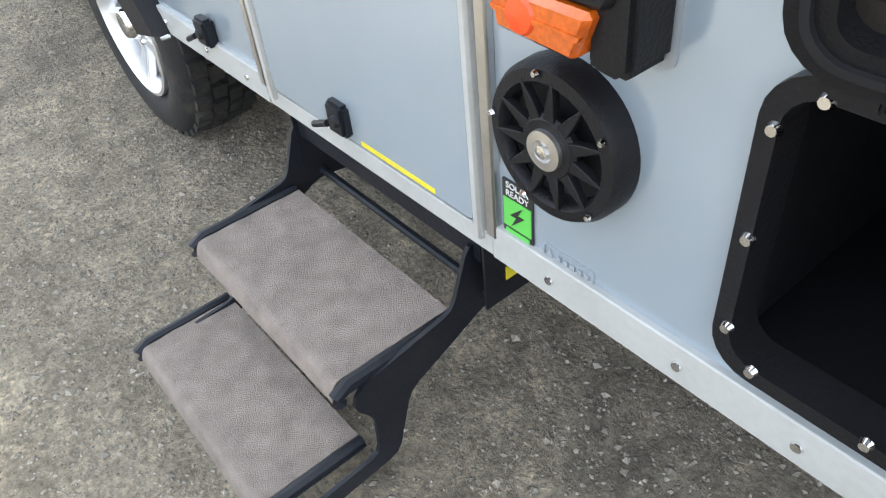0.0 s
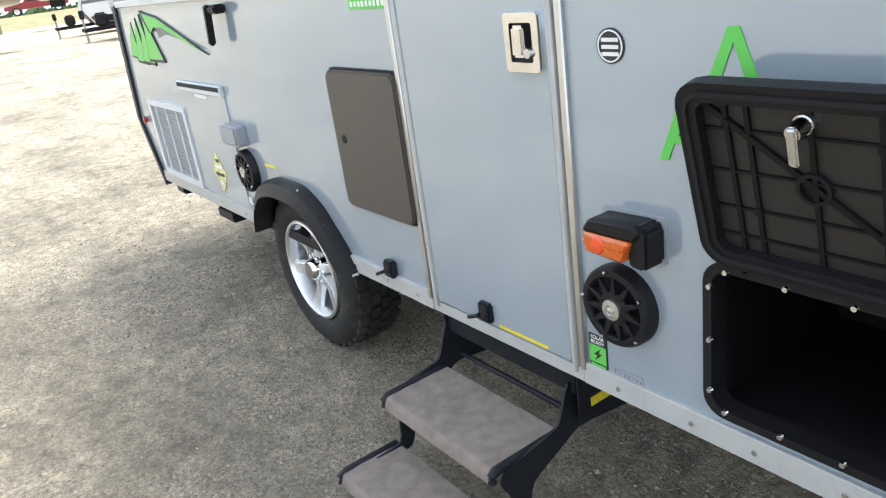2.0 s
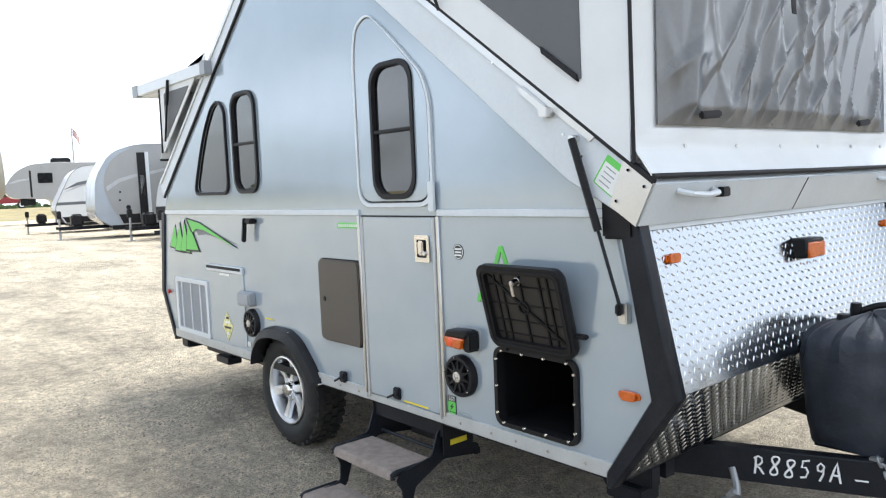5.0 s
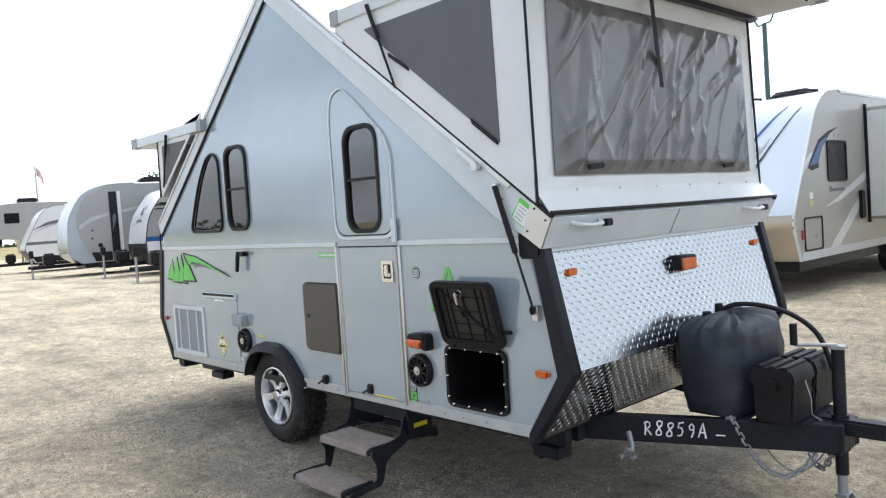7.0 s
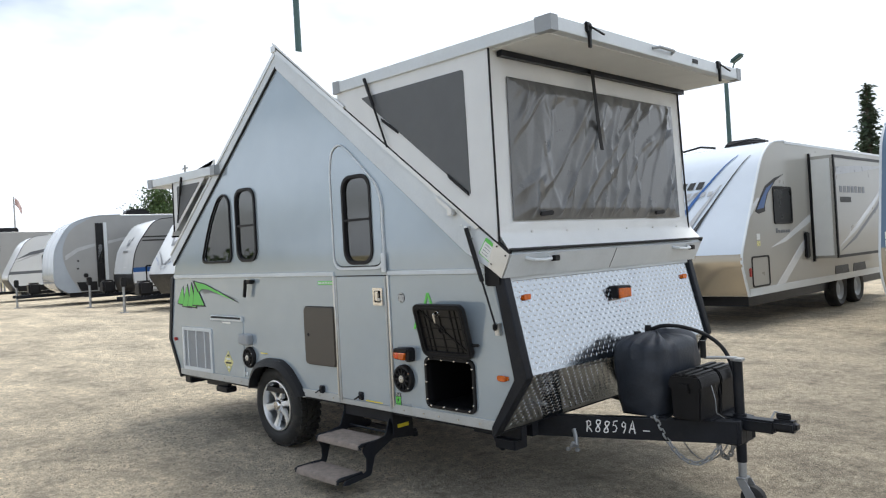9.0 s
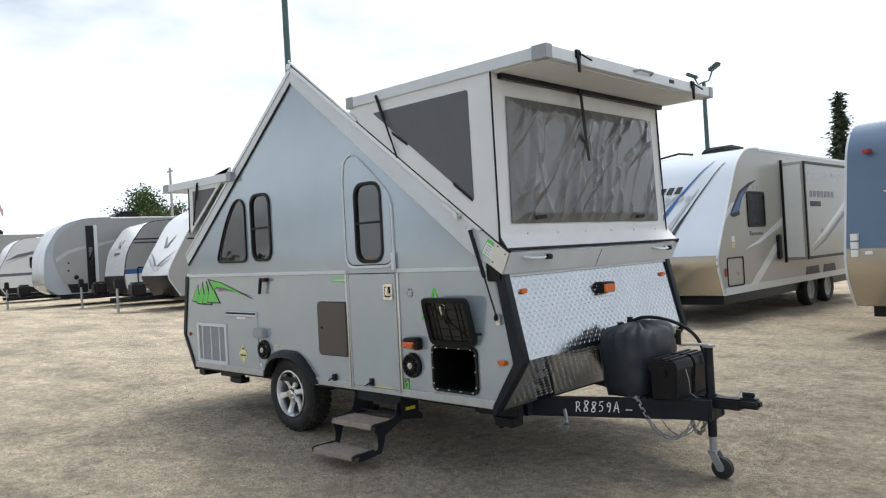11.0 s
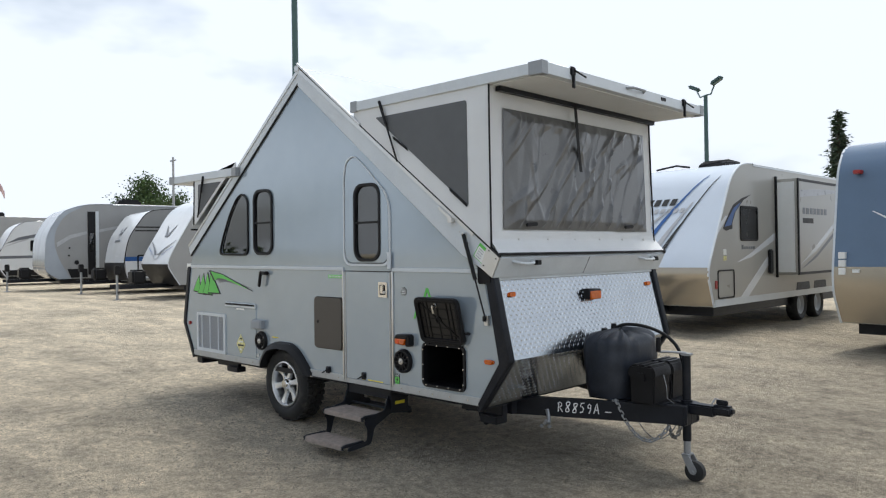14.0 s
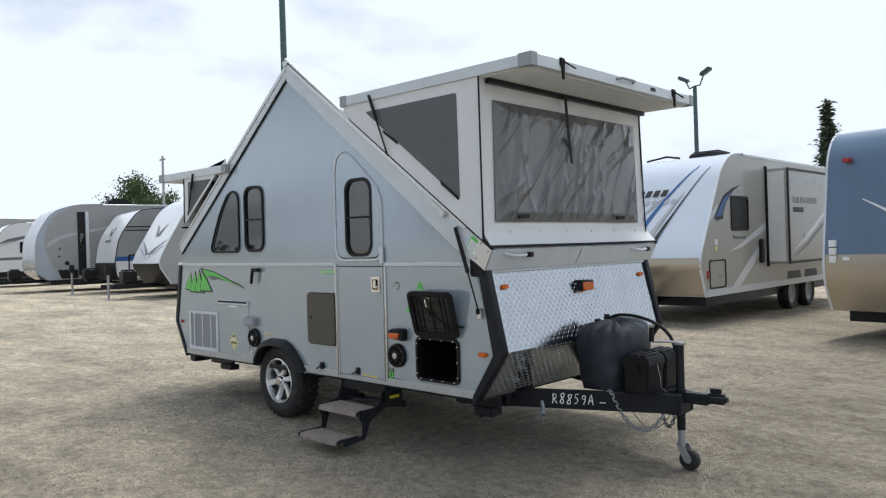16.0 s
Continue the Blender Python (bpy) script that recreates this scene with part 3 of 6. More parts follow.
# ---- black corner trims, front and back ----
TRIM_IN = [(0.80, 0.49), (1.065, 0.855), (0.925, 1.45), (0.845, 1.45), (0.965, 0.84), (0.775, 0.545), (0.775, 0.49)]
for y0, y1 in ((-0.018, 0.045), (WIDE - 0.045, WIDE + 0.018)):
    part("corner_trim", prism(TRIM_IN, y0, y1, 0.006), BLACKM, camper, "black front corner trim")
    part("corner_trim", prism([(-3.27, 0.49), (-3.475, 0.86), (-3.37, 1.46), (-3.31, 1.46), (-3.425, 0.86), (-3.235, 0.52)], y0 + 0.004, y1 - 0.004, 0.006), BLACKM, camper, "black rear corner trim")
part("rear_panel", prism([(-3.24, 0.52), (-3.44, 0.86), (-3.345, 1.46), (-3.31, 1.46), (-3.40, 0.86), (-3.21, 0.52)], 0.03, WIDE - 0.03), SKIN, camper)

# ---- diamond plate front ----
PLATE_TOP, PLATE_KINK, PLATE_LOW = (0.913, 1.405), (1.045, 0.86), (0.815, 0.515)


def tread_plate(p, q, parent):
    P, Q = Vector((p[0], 0, p[1])), Vector((q[0], 0, q[1]))
    down = (Q - P).normalized()
    out = Vector((-down.z, 0, down.x))
    if out.x < 0:
        out = -out
    length = (Q - P).length
    across = Vector((0, 1, 0))
    verts, faces = [], []
    pitch = 0.030
    ny, nw = int((WIDE - 0.14) / pitch), int(length / pitch)
    for i in range(ny):
        for j in range(nw):
            c = P + down * (j + 0.5) * pitch + across * (0.07 + (i + 0.5) * pitch)
            a = radians(32 if (i + j) % 2 else -58)
            e1 = math.cos(a) * across + math.sin(a) * down
            e2 = -math.sin(a) * across + math.cos(a) * down
            k = len(verts)
            verts += [c - e1 * 0.0135, c - e2 * 0.0042, c + e1 * 0.0135, c + e2 * 0.0042, c - e1 * 0.006 + out * 0.0028, c + e1 * 0.006 + out * 0.0028]
            faces += [(k, k + 1, k + 4), (k + 1, k + 5, k + 4), (k + 1, k + 2, k + 5), (k + 2, k + 3, k + 5), (k + 3, k + 4, k + 5), (k + 3, k, k + 4)]
    me = bpy.data.meshes.new("raised_tread")
    me.from_pydata([tuple(v) for v in verts], [], faces)
    me.materials.append(TREAD)
    ob = new("raised_tread", me)
    ob.parent = parent
    tagged(ob, kind="stuff")


def slab(p, q, t=0.012, y0=0.04, y1=WIDE - 0.04):
    P, Q = Vector(p), Vector(q)
    d = (Q - P).normalized()
    nrm = Vector((-d.y, d.x))
    if nrm.x > 0:
        nrm = -nrm
    return prism([tuple(P), tuple(Q), tuple(Q + nrm * t), tuple(P + nrm * t)], y0, y1)


fp = part("front_plate", slab(PLATE_TOP, PLATE_KINK), PLATE, camper, "bright aluminium diamond plate nose")
tread_plate(PLATE_TOP, PLATE_KINK, fp)
lp = part("lower_front_plate", slab(PLATE_KINK, PLATE_LOW), PLATE, camper, "bright aluminium diamond plate under the nose")
tread_plate(PLATE_KINK, PLATE_LOW, lp)
part("plate_cap_strip", prism([(0.925, 1.40), (0.915, 1.452), (0.880, 1.452), (0.890, 1.40)], -0.01, WIDE + 0.01, 0.002), TRIMW, camper, "white cap strip over the diamond plate")
for i in range(9):
    part("screw", moved(lathe([(0.006, -0.004), (0.007, 0.006)], 8), Matrix.Translation((0.921, 0.08 + i * 0.257, 1.427)) @ Matrix.Rotation(radians(90), 4, "Z")), CHROME, camper)

# ---- roof panels ----
ROOF_F = [(MID, 3.243), (1.003, 1.558), (0.935, 1.425), (0.80, 1.500), (0.655, 1.578), (MID, 3.075)]
ROOF_R = [(MID, 3.243), (0.765, 1.675), (0.738, 1.607), (0.71, 1.578), (MID, 3.118)]
for flip in (False, True):
    pts = [(mirror_u(u), w) for u, w in ROOF_R] if flip else ROOF_F
    rim_y = 0.012 if flip else 0.035
    roof = part("roof_panel", prism(pts, -rim_y, WIDE + rim_y, 0.004, 1), TRIMW, camper, "white hinged roof panel")
    def both(pts):
        return [(mirror_u(u), w) for u, w in pts] if flip else pts
    for y in (-rim_y - 0.008, WIDE + rim_y - 0.005):
        part("edge_rail", prism(both([(MID, 3.246), (0.75, 1.688), (0.74, 1.674), (MID, 3.205)] if flip else [(MID, 3.246), (0.78, 1.722), (0.76, 1.708), (MID, 3.205)]), y, y + 0.013), ALU, roof, "aluminium edge rail")
        end = both([(0.895, 1.640), (1.006, 1.559), (0.937, 1.421), (0.835, 1.490)])
        if flip:
            continue
        part("end_cap", prism(end, y + 0.001, y + 0.012), ALU, roof, "grey metal end cap of the roof panel")
        for u, w in both([(0.915, 1.605), (0.865, 1.505), (0.975, 1.55)]):
            part("screw", moved(lathe([(0.005, -0.004), (0.0065, 0.002)], 8), Matrix.Translation((u, -0.043, w))), CHROME, roof)
    for y in (-0.036, WIDE + 0.036):
        if not flip:
            part("roof_gasket", tube([(MID, y, 3.252), (0.2, y, 2.158), (1.008, y, 1.563)], 0.011, 8), GASKET, roof, "black seal along the roof edge")
    if flip:
        part("roof_gasket", prism(both([(0.71, 1.571), (0.71, 1.587), (MID, 3.127), (MID, 3.110)]), -0.015, 0.0), GASKET, roof)
part("apex_rod", tube([(MID + 0.02, -0.052, 3.262), (-0.42, -0.052, 2.625)], 0.010), ALU, camper, "bright tube along the roof edge below the ridge")
part("apex_bracket", box(MID - 0.03, MID + 0.04, -0.05, -0.02, 3.20, 3.25, 0.004), ALU, camper)
# lower front end of the front roof: grips, latches and joint
front_end = part("front_lip", prism([(1.001, 1.556), (1.009, 1.553), (0.941, 1.421), (0.933, 1.426)], -0.03, WIDE + 0.03), TRIMW, camper, "pale grey lower lip of the raised roof")
for y in (0.22, 1.93):
    part("grab_handle", tube([(0.995, y - 0.11, 1.530), (1.035, y - 0.08, 1.518), (1.040, y, 1.512), (1.035, y + 0.08, 1.518), (0.995, y + 0.11, 1.530)], 0.011), TRIMW, camper, "white plastic grab handle")
    part("lip_latch", box(0.985, 1.022, y + 0.14, y + 0.19, 1.500, 1.535, 0.004), BLACKP, camper, "small black latch")
part("lip_joint", prism([(0.995, 1.546), (1.011, 1.551), (0.943, 1.421), (0.93, 1.43)], 1.05, 1.054), GASKET, camper)
# gas struts that hold the roof
for pts in (((0.700, -0.065, 1.722), (0.866, -0.035, 1.145)),):
    st = part("roof_strut", tube([pts[0], [a * 0.45 + b * 0.55 for a, b in zip(*pts)]], 0.014), BLACKP, camper, "black gas strut with lower bracket")
    part("strut_rod", tube(pts, 0.006), BLACKM, st)
    part("strut_bracket", box(0.85, 0.885, -0.03, -0.001, 1.09, 1.16, 0.004), ALU, st)
    part("ball_joint", box(0.85, 0.872, -0.05, -0.02, 1.12, 1.16, 0.006), BLACKP, st)
    part("top_joint", moved(lathe([(0.012, -0.07), (0.014, -0.03)], 12), Matrix.Translation((0.700, 0, 1.722))), CHROME, st)
part("corner_block", box(0.785, 0.915, -0.026, 0.03, 1.375, 1.53, 0.01), BLACKP, camper, "black corner block under the roof lip")
part("roof_latch", joined([moved(box(-0.09, 0.06, -0.055, -0.035, -0.014, 0.014, 0.004), Matrix.Translation((0.52, 0, 1.87)) @ Matrix.Rotation(radians(36), 4, "Y")), box(0.555, 0.60, -0.075, -0.035, 1.805, 1.84, 0.004)]), ALU, camper, "folding roof catch")
for u, w in ((0.64, 1.74), (0.72, 1.66), (0.30, 2.04), (-0.2, 2.42), (-0.7, 2.78)):
    part("screw", moved(lathe([(0.005, -0.04), (0.006, -0.034)], 8), Matrix.Translation((u, 0, w))), CHROME, camper)
stick = part("paper_sticker", moved(prism(rr(-0.05, 0.05, -0.055, 0.055, 0.006, 2), -0.0375, -0.0355), Matrix.Translation((0.838, 0, 1.587)) @ Matrix.Rotation(radians(36), 4, "Y")), GREEN, camper, "green-bordered white sticker")
part("sticker_field", moved(box(-0.043, 0.043, -0.0395, -0.037, -0.050, 0.033), Matrix.Translation((0.838, 0, 1.587)) @ Matrix.Rotation(radians(36), 4, "Y")), PAPER, stick)
for k in range(4):
    part("print_line", moved(box(-0.030, 0.016 + 0.004 * (k % 2), -0.0405, -0.039, 0.018 - 0.018 * k, 0.022 - 0.018 * k), Matrix.Translation((0.838, 0, 1.587)) @ Matrix.Rotation(radians(36), 4, "Y")), GREYP, stick)


# ---- tent dormers ----
def crease(v):
    """A sharp ridge between two flat valleys."""
    return max(0.0, 1.0 - abs(v) * 4.5)


def fold(y, w, k=1.0):
    bend = 0.16 * noise.noise((y * 1.3, w * 1.5, 7.7)) + 0.03 * noise.noise((y * 4.1, w * 3.3, 2.9))
    a = crease(noise.noise(((y - 0.35 * w + bend) * 6.4, w * 0.6, 1.7)))
    b = crease(noise.noise(((y - 0.95 * w + bend) * 5.4, (w + y) * 0.6, 5.1)))
    c = crease(noise.noise(((y + 0.35 * w - bend) * 6.5, w * 1.4 - y * 0.6, 9.3)))
    return k * (0.0055 * (a - 0.3) + 0.0060 * (b - 0.3) + 0.0022 * (c - 0.3) + 0.005 * noise.noise((y * 2.2, w * 1.5, 4.4)))


def dormer(flip, back, tip, top, front):
    """back, tip: ends of the lid; top: its height; front: the end wall."""
    g = mirror_u if flip else (lambda u: u)
    s = -1 if flip else 1
    foot = 3.243 - (front - MID) * 0.735 + 0.012
    y0, y1 = -0.045, WIDE + 0.045
    # lid
    lid = part("dormer_roof", prism([(g(back), top - 0.077), (g(tip), top - 0.077), (g(tip), top), (g(back), top)], -0.06, 2.24, 0.004, 1), TRIMW, camper, "white lifted dormer roof with aluminium corner caps")
    part("lid_lining", prism([(g(back + 0.07), top - 0.084), (g(tip - 0.055), top - 0.084), (g(tip - 0.055), top - 0.076), (g(back + 0.07), top - 0.076)], -0.02, 2.20), CANVAS, lid, "cream lining under the lid")
    for y in (-0.064, 2.18):
        part("corner_cap", prism([(g(tip - 0.105), top - 0.081), (g(tip + 0.004), top - 0.081), (g(tip + 0.004), top + 0.004), (g(tip - 0.105), top + 0.004)], y, y + 0.064), GREYP, lid, "grey metal corner cap")
        part("corner_cap", prism([(g(back - 0.005), top - 0.081), (g(back + 0.07), top - 0.081), (g(back + 0.07), top + 0.004), (g(back - 0.005), top + 0.004)], y, y + 0.064), GREYP, lid)
    hi = back + 0.35 if not flip else back + 0.62
    lo = hi + (0.20 if not flip else 0.12)
    # side canvas walls with dark screens
    for side, y in ((1, y0), (-1, 2.165)):
        tri = [(g(back + 0.02), top - 0.077), (g(front), top - 0.077), (g(front), foot), (g(back + 0.02), 3.243 - (back + 0.02 - MID) * 0.735)]
        sw = part("canvas_side", prism(tri, y, y + 0.008 * side), CANVAS, camper, "white canvas dormer side")
        if flip:
            win = soften([(g(back + 0.30), top - 0.115), (g(front - 0.08), top - 0.115), (g(front - 0.07), foot + 0.09)], 0.02, 3)
        else:
            win = soften([(g(back + 0.285), top - 0.157), (g(front - 0.20), top - 0.157), (g(front - 0.19), foot + 0.285)], 0.02, 3)
        part("screen_panel", prism(win, y - 0.004 * side, y + 0.002 * side), SCREEN, sw, "dark grey mesh window in the canvas")
        if not flip:
            part("window_flap", prism([(g(front - 0.955), foot + 0.86), (g(front - 0.805), foot + 0.76), (g(front - 0.795), foot + 0.735), (g(front - 0.945), foot + 0.835)], y - 0.012 * side, y), BLACKP, sw, "rolled black flap strap")
            part("window_flap", prism([(g(front - 0.365), foot + 0.43), (g(front - 0.205), foot + 0.31), (g(front - 0.20), foot + 0.285), (g(front - 0.36), foot + 0.405)], y - 0.012 * side, y), BLACKP, sw)
        part("lift_strut", tube([(g(hi), y - 0.02 * side, top - 0.04), (g(lo), y - 0.022 * side, 3.258 - (lo - MID) * 0.735)], 0.007), BLACKP, camper, "black lift strut of the dormer roof")
        part("strut_body", tube([(g(hi), y - 0.02 * side, top - 0.04), (g(hi * 0.6 + lo * 0.4), y - 0.021 * side, (top - 0.04) * 0.6 + 0.4 * (3.258 - (lo - MID) * 0.735))], 0.012), BLACKP, camper)
    # end wall
    hgt = top - 0.062 - foot
    def wall_at(a, b):
        y, w = y0 + (2.185 - 0.05 * b - y0) * a, foot + hgt * b
        edge = 1 - abs(2 * a - 1) ** 6
        return (g(front + edge * (0.010 * noise.noise((y * 3, w * 3, 2)) + 0.005 * noise.noise((y * 7 - w * 5, w * 9, 8)))), y, w)
    ew = part("canvas_end", thick(sheet(wall_at, 70, 36), 0.006 * s), CANVAS, camper, "white canvas dormer end wall")
    def vinyl_at(a, b):
        y, w = 0.095 + (1.97 - 0.05 * b) * a, foot + 0.125 + (hgt - 0.285) * b
        e = min(1, 14 * min(a, 1 - a), 12 * min(b, 1 - b))
        return (g(front + 0.012 + e * max(0.012, 0.026 + fold(y, w, 3.4))), y, w)
    part("vinyl_window", thick(sheet(vinyl_at, 200, 110), 0.004 * s), VINYL, ew, "wrinkled clear vinyl over a grey mesh window")
    def skirt_at(a, b):
        y = y0 + (2.19 + 0.06 * b - y0) * a
        out = max(0.0, b - 0.55) / 0.45
        return (g(front + 0.012 + 0.070 * out + 0.007 * noise.noise((y * 5 + b * 1.5, b * 3, 9)) * (1 - b * 0.6)), y, foot + 0.115 - 0.115 * b - 0.042 * out)
    part("canvas_skirt", thick(sheet(skirt_at, 60, 12), 0.004 * s), CANVAS, ew, "white canvas skirt over the lip")
    for k in range(6):
        part("snap", moved(lathe([(0.007, -0.004), (0.008, 0.004)], 10), Matrix.Translation((g(front + 0.016), 0.25 + 0.35 * k, foot + 0.055)) @ Matrix.Rotation(radians(90 * s), 4, "Z")), ALU, ew)
    part("header_rail", prism([(g(front + 0.01), top - 0.118), (g(front + 0.05), top - 0.118), (g(front + 0.05), top - 0.080), (g(front + 0.01), top - 0.080)], 0.02, 2.16), BLACKM, camper, "dark metal header rail under the lid")
    part("corner_piping", tube([(g(front + 0.005), y0 - 0.002, top - 0.077), (g(front + 0.009), y0 - 0.002, (top + foot) / 2), (g(front + 0.017), y0 - 0.004, foot)], 0.007), GASKET, ew, "black corner piping")
    part("corner_piping", tube([(g(front + 0.005), 2.135, top - 0.077), (g(front + 0.009), 2.16, (top + foot) / 2), (g(front + 0.017), 2.19, foot)], 0.007), GASKET, ew)
    part("lip_piping", tube([(g(front + 0.083), y0, foot - 0.045), (g(front + 0.085), 1.1, foot - 0.047), (g(front + 0.083), y1, foot - 0.045)], 0.009), GASKET, ew)
    # strap hanging over the end window
    ym = 0.90
    part("window_strap", thick(sheet(lambda a, b: (g(front + 0.065 + 0.012 * math.sin(3 * b)), ym - 0.018 + 0.036 * a + 0.07 * b ** 2.5, top - 0.092 - 0.52 * b), 2, 16), 0.003), GASKET, ew, "black hanging strap")
    for y in (0.36, 1.70):
        part("rolled_tie", moved(box(-0.008, 0.010, -0.065, 0.065, -0.012, 0.016, 0.006), Matrix.Translation((g(front + 0.050), y, foot + 0.16)) @ Matrix.Rotation(radians(4), 4, "X")), GASKET, ew, "black rolled tie at the foot of the window")
    # latches and handle on the lid's front edge
    for y in (0.28, 1.88):
        la = part("lid_latch", box(g(tip) - 0.012, g(tip) + 0.014, y - 0.028, y + 0.028, top - 0.047, top + 0.013, 0.008), BLACKP, lid, "black rubber lid latch")
        part("latch_tail", box(g(tip + 0.01) - 0.008, g(tip + 0.01) + 0.008, y - 0.012, y + 0.012, top - 0.132, top - 0.042, 0.004), BLACKP, la)
        part("latch_lever", tube([(g(tip + 0.015), y, top - 0.012), (g(tip + 0.035), y + 0.11, top - 0.047)], 0.006), BLACKP, la)
    part("lid_grip", tube([(g(tip), 0.98, top - 0.027), (g(tip + 0.033), 1.01, top - 0.022), (g(tip + 0.033), 1.19, top - 0.022), (g(tip), 1.22, top - 0.027)], 0.010), GREYP, lid, "grey grab handle")
    part("lid_plate", box(g(tip) - 0.005, g(tip) + 0.005, 1.50, 1.57, top - 0.047, top - 0.022), BLACKP, lid)


dormer(False, -0.52, 1.385, 2.812, 0.925)
dormer(True, -0.285, 1.08, 2.435, 0.555)

# ---- fittings on the door side ----
# locker bin, its rim and its hatch lid
rim = part("locker_frame", panel(rr(0.222, 0.655, 0.602, 0.928, 0.045), [shrunk(LOCKER, -0.008)], -0.016, 0.030), BLACKP, camper, "black plastic locker frame with rivets")
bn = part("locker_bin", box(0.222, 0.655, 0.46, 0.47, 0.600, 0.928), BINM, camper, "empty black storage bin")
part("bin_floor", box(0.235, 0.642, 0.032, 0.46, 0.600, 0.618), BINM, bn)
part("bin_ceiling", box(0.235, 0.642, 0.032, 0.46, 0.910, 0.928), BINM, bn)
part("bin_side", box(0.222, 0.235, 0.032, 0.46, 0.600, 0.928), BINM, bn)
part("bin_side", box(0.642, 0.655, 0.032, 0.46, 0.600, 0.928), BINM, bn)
for k in range(4):
    for w in (0.618, 0.912):
        part("rivet", moved(lathe([(0.005, -0.021), (0.0075, -0.015)], 10), Matrix.Translation((0.27 + 0.112 * k, 0, w))), CHROME, rim)
for k in range(3):
    for u in (0.237, 0.640):
        part("rivet", moved(lathe([(0.005, -0.021), (0.0075, -0.015)], 10), Matrix.Translation((u, 0, 0.655 + 0.11 * k))), CHROME, rim)
HATCH = Matrix.Translation((0.016, -0.012, 0.938)) @ Matrix.Rotation(radians(14), 4, "X")


def hatch():
    h = part("locker_hatch", moved(panel(rr(0.222, 0.655, 0.0, 0.345, 0.045), [rr(0.258, 0.620, 0.035, 0.312, 0.02)], -0.022, 0.0), HATCH), BLACKP, camper, "open black plastic locker hatch, ribbed inside")
    part("hatch_skin", moved(prism(rr(0.225, 0.652, 0.003, 0.342, 0.045), -0.002, 0.010), HATCH), HATCHIN, h)
    part("hatch_seal", moved(panel(rr(0.236, 0.641, 0.014, 0.331, 0.036), [rr(0.243, 0.634, 0.021, 0.324, 0.032)], -0.027, -0.020), HATCH), GASKET, h)
    rib = []
    for q in (0.11, 0.21, 0.48, 0.75, 0.86):
        u = 0.259 + 0.360 * q
        rib.append(box(u - 0.004, u + 0.004, -0.008, -0.001, 0.036, 0.311))
    for q in (0.10, 0.30, 0.55, 0.82):
        w = 0.036 + 0.275 * q
        rib.append(box(0.259, 0.619, -0.007, -0.001, w - 0.0022, w + 0.0022))
    d = Vector((0.360, -0.268))
    rib.append(moved(box(-d.length / 2, d.length / 2, -0.009, -0.001, -0.005, 0.005), Matrix.Translation((0.439, 0, 0.174)) @ Matrix.Rotation(-math.atan2(d.y, d.x), 4, "Y")))
    for u, w in ((0.299, 0.275), (0.335, 0.118), (0.529, 0.256), (0.529, 0.118)):
        rib.append(moved(lathe([(0.007, -0.011), (0.008, -0.001)], 10), Matrix.Translation((u, 0, w))))
    part("rib_grid", moved(joined(rib), HATCH), BINM, h, "moulded stiffening ribs")
    part("boss", moved(lathe([(0.021, -0.003), (0.021, -0.011), (0.027, -0.011), (0.028, -0.001)], 24), HATCH @ Matrix.Translation((0.430, 0, 0.178))), BLACKP, h)
    lk = part("hatch_lock", moved(lathe([(0.012, -0.040), (0.014, -0.012), (0.016, -0.012), (0.016, -0.002)], 16), HATCH @ Matrix.Translation((0.425, 0, 0.285))), CHROME, h, "chrome cam lock")
    part("cam_tongue", moved(box(-0.008, 0.008, -0.046, -0.038, -0.050, 0.010, 0.003), HATCH @ Matrix.Translation((0.425, 0, 0.285))), CHROME, lk)
    for u in (0.29, 0.595):
        part("hatch_hinge", box(u - 0.02, u + 0.02, -0.026, -0.012, 0.918, 0.936, 0.003), BLACKP, h)
    part("hatch_catch", box(0.655, 0.715, -0.040, -0.012, 1.015, 1.032, 0.005), BLACKP, camper, "black catch that holds the hatch open")


hatch()


def speaker(u, w, y, R):
    T = Matrix.Translation((u, y, w))
    sp = part("loudspeaker", moved(lathe([(R * 0.74, -0.020), (R * 0.76, -0.030), (R * 0.80, -0.034), (R * 0.94, -0.032), (R, -0.022), (R * 1.01, 0.0), (R * 0.5, 0.0)], 48), T), BLACKP, camper, "round black outdoor speaker with spoked grille")
    part("cone", moved(lathe([(R * 0.78, -0.016), (R * 0.74, -0.010), (R * 0.35, -0.006), (0.001, -0.006)], 32), T), GASKET, sp)
    part("grille_hub", moved(lathe([(0.001, -0.036), (R * 0.36, -0.036), (R * 0.42, -0.031), (R * 0.42, -0.024), (0.001, -0.024)], 32), T), BLACKP, sp)
    for k in range(11):
        a = k * 2 * math.pi / 11 + 0.2
        q = prism([(R * 0.36, -R * 0.085), (R * 0.60, -R * 0.055), (R * 0.84, -R * 0.010), (R * 0.84, R * 0.010), (R * 0.60, R * 0.055), (R * 0.36, R * 0.085)], -0.035, -0.024, 0.002)
        part("grille_spoke", moved(q, T @ Matrix.Rotation(a, 4, "Y")), BLACKP, sp)
    part("centre_ring", moved(lathe([(0.001, -0.036), (R * 0.12, -0.038), (R * 0.14, -0.042), (R * 0.25, -0.041), (R * 0.27, -0.026)], 28), T), ALU, sp, "silver centre badge")
    part("centre_bolt", moved(lathe([(0.001, -0.046), (R * 0.09, -0.044), (R * 0.10, -0.036)], 6), T), CHROME, sp)
    for k in range(5):
        a = k * 2 * math.pi / 5 + 0.5
        part("screw", moved(lathe([(0.003, -0.039), (0.0045, -0.035)], 8), T @ Matrix.Translation((R * 0.90 * math.cos(a), 0, R * 0.90 * math.sin(a)))), CHROME, sp)


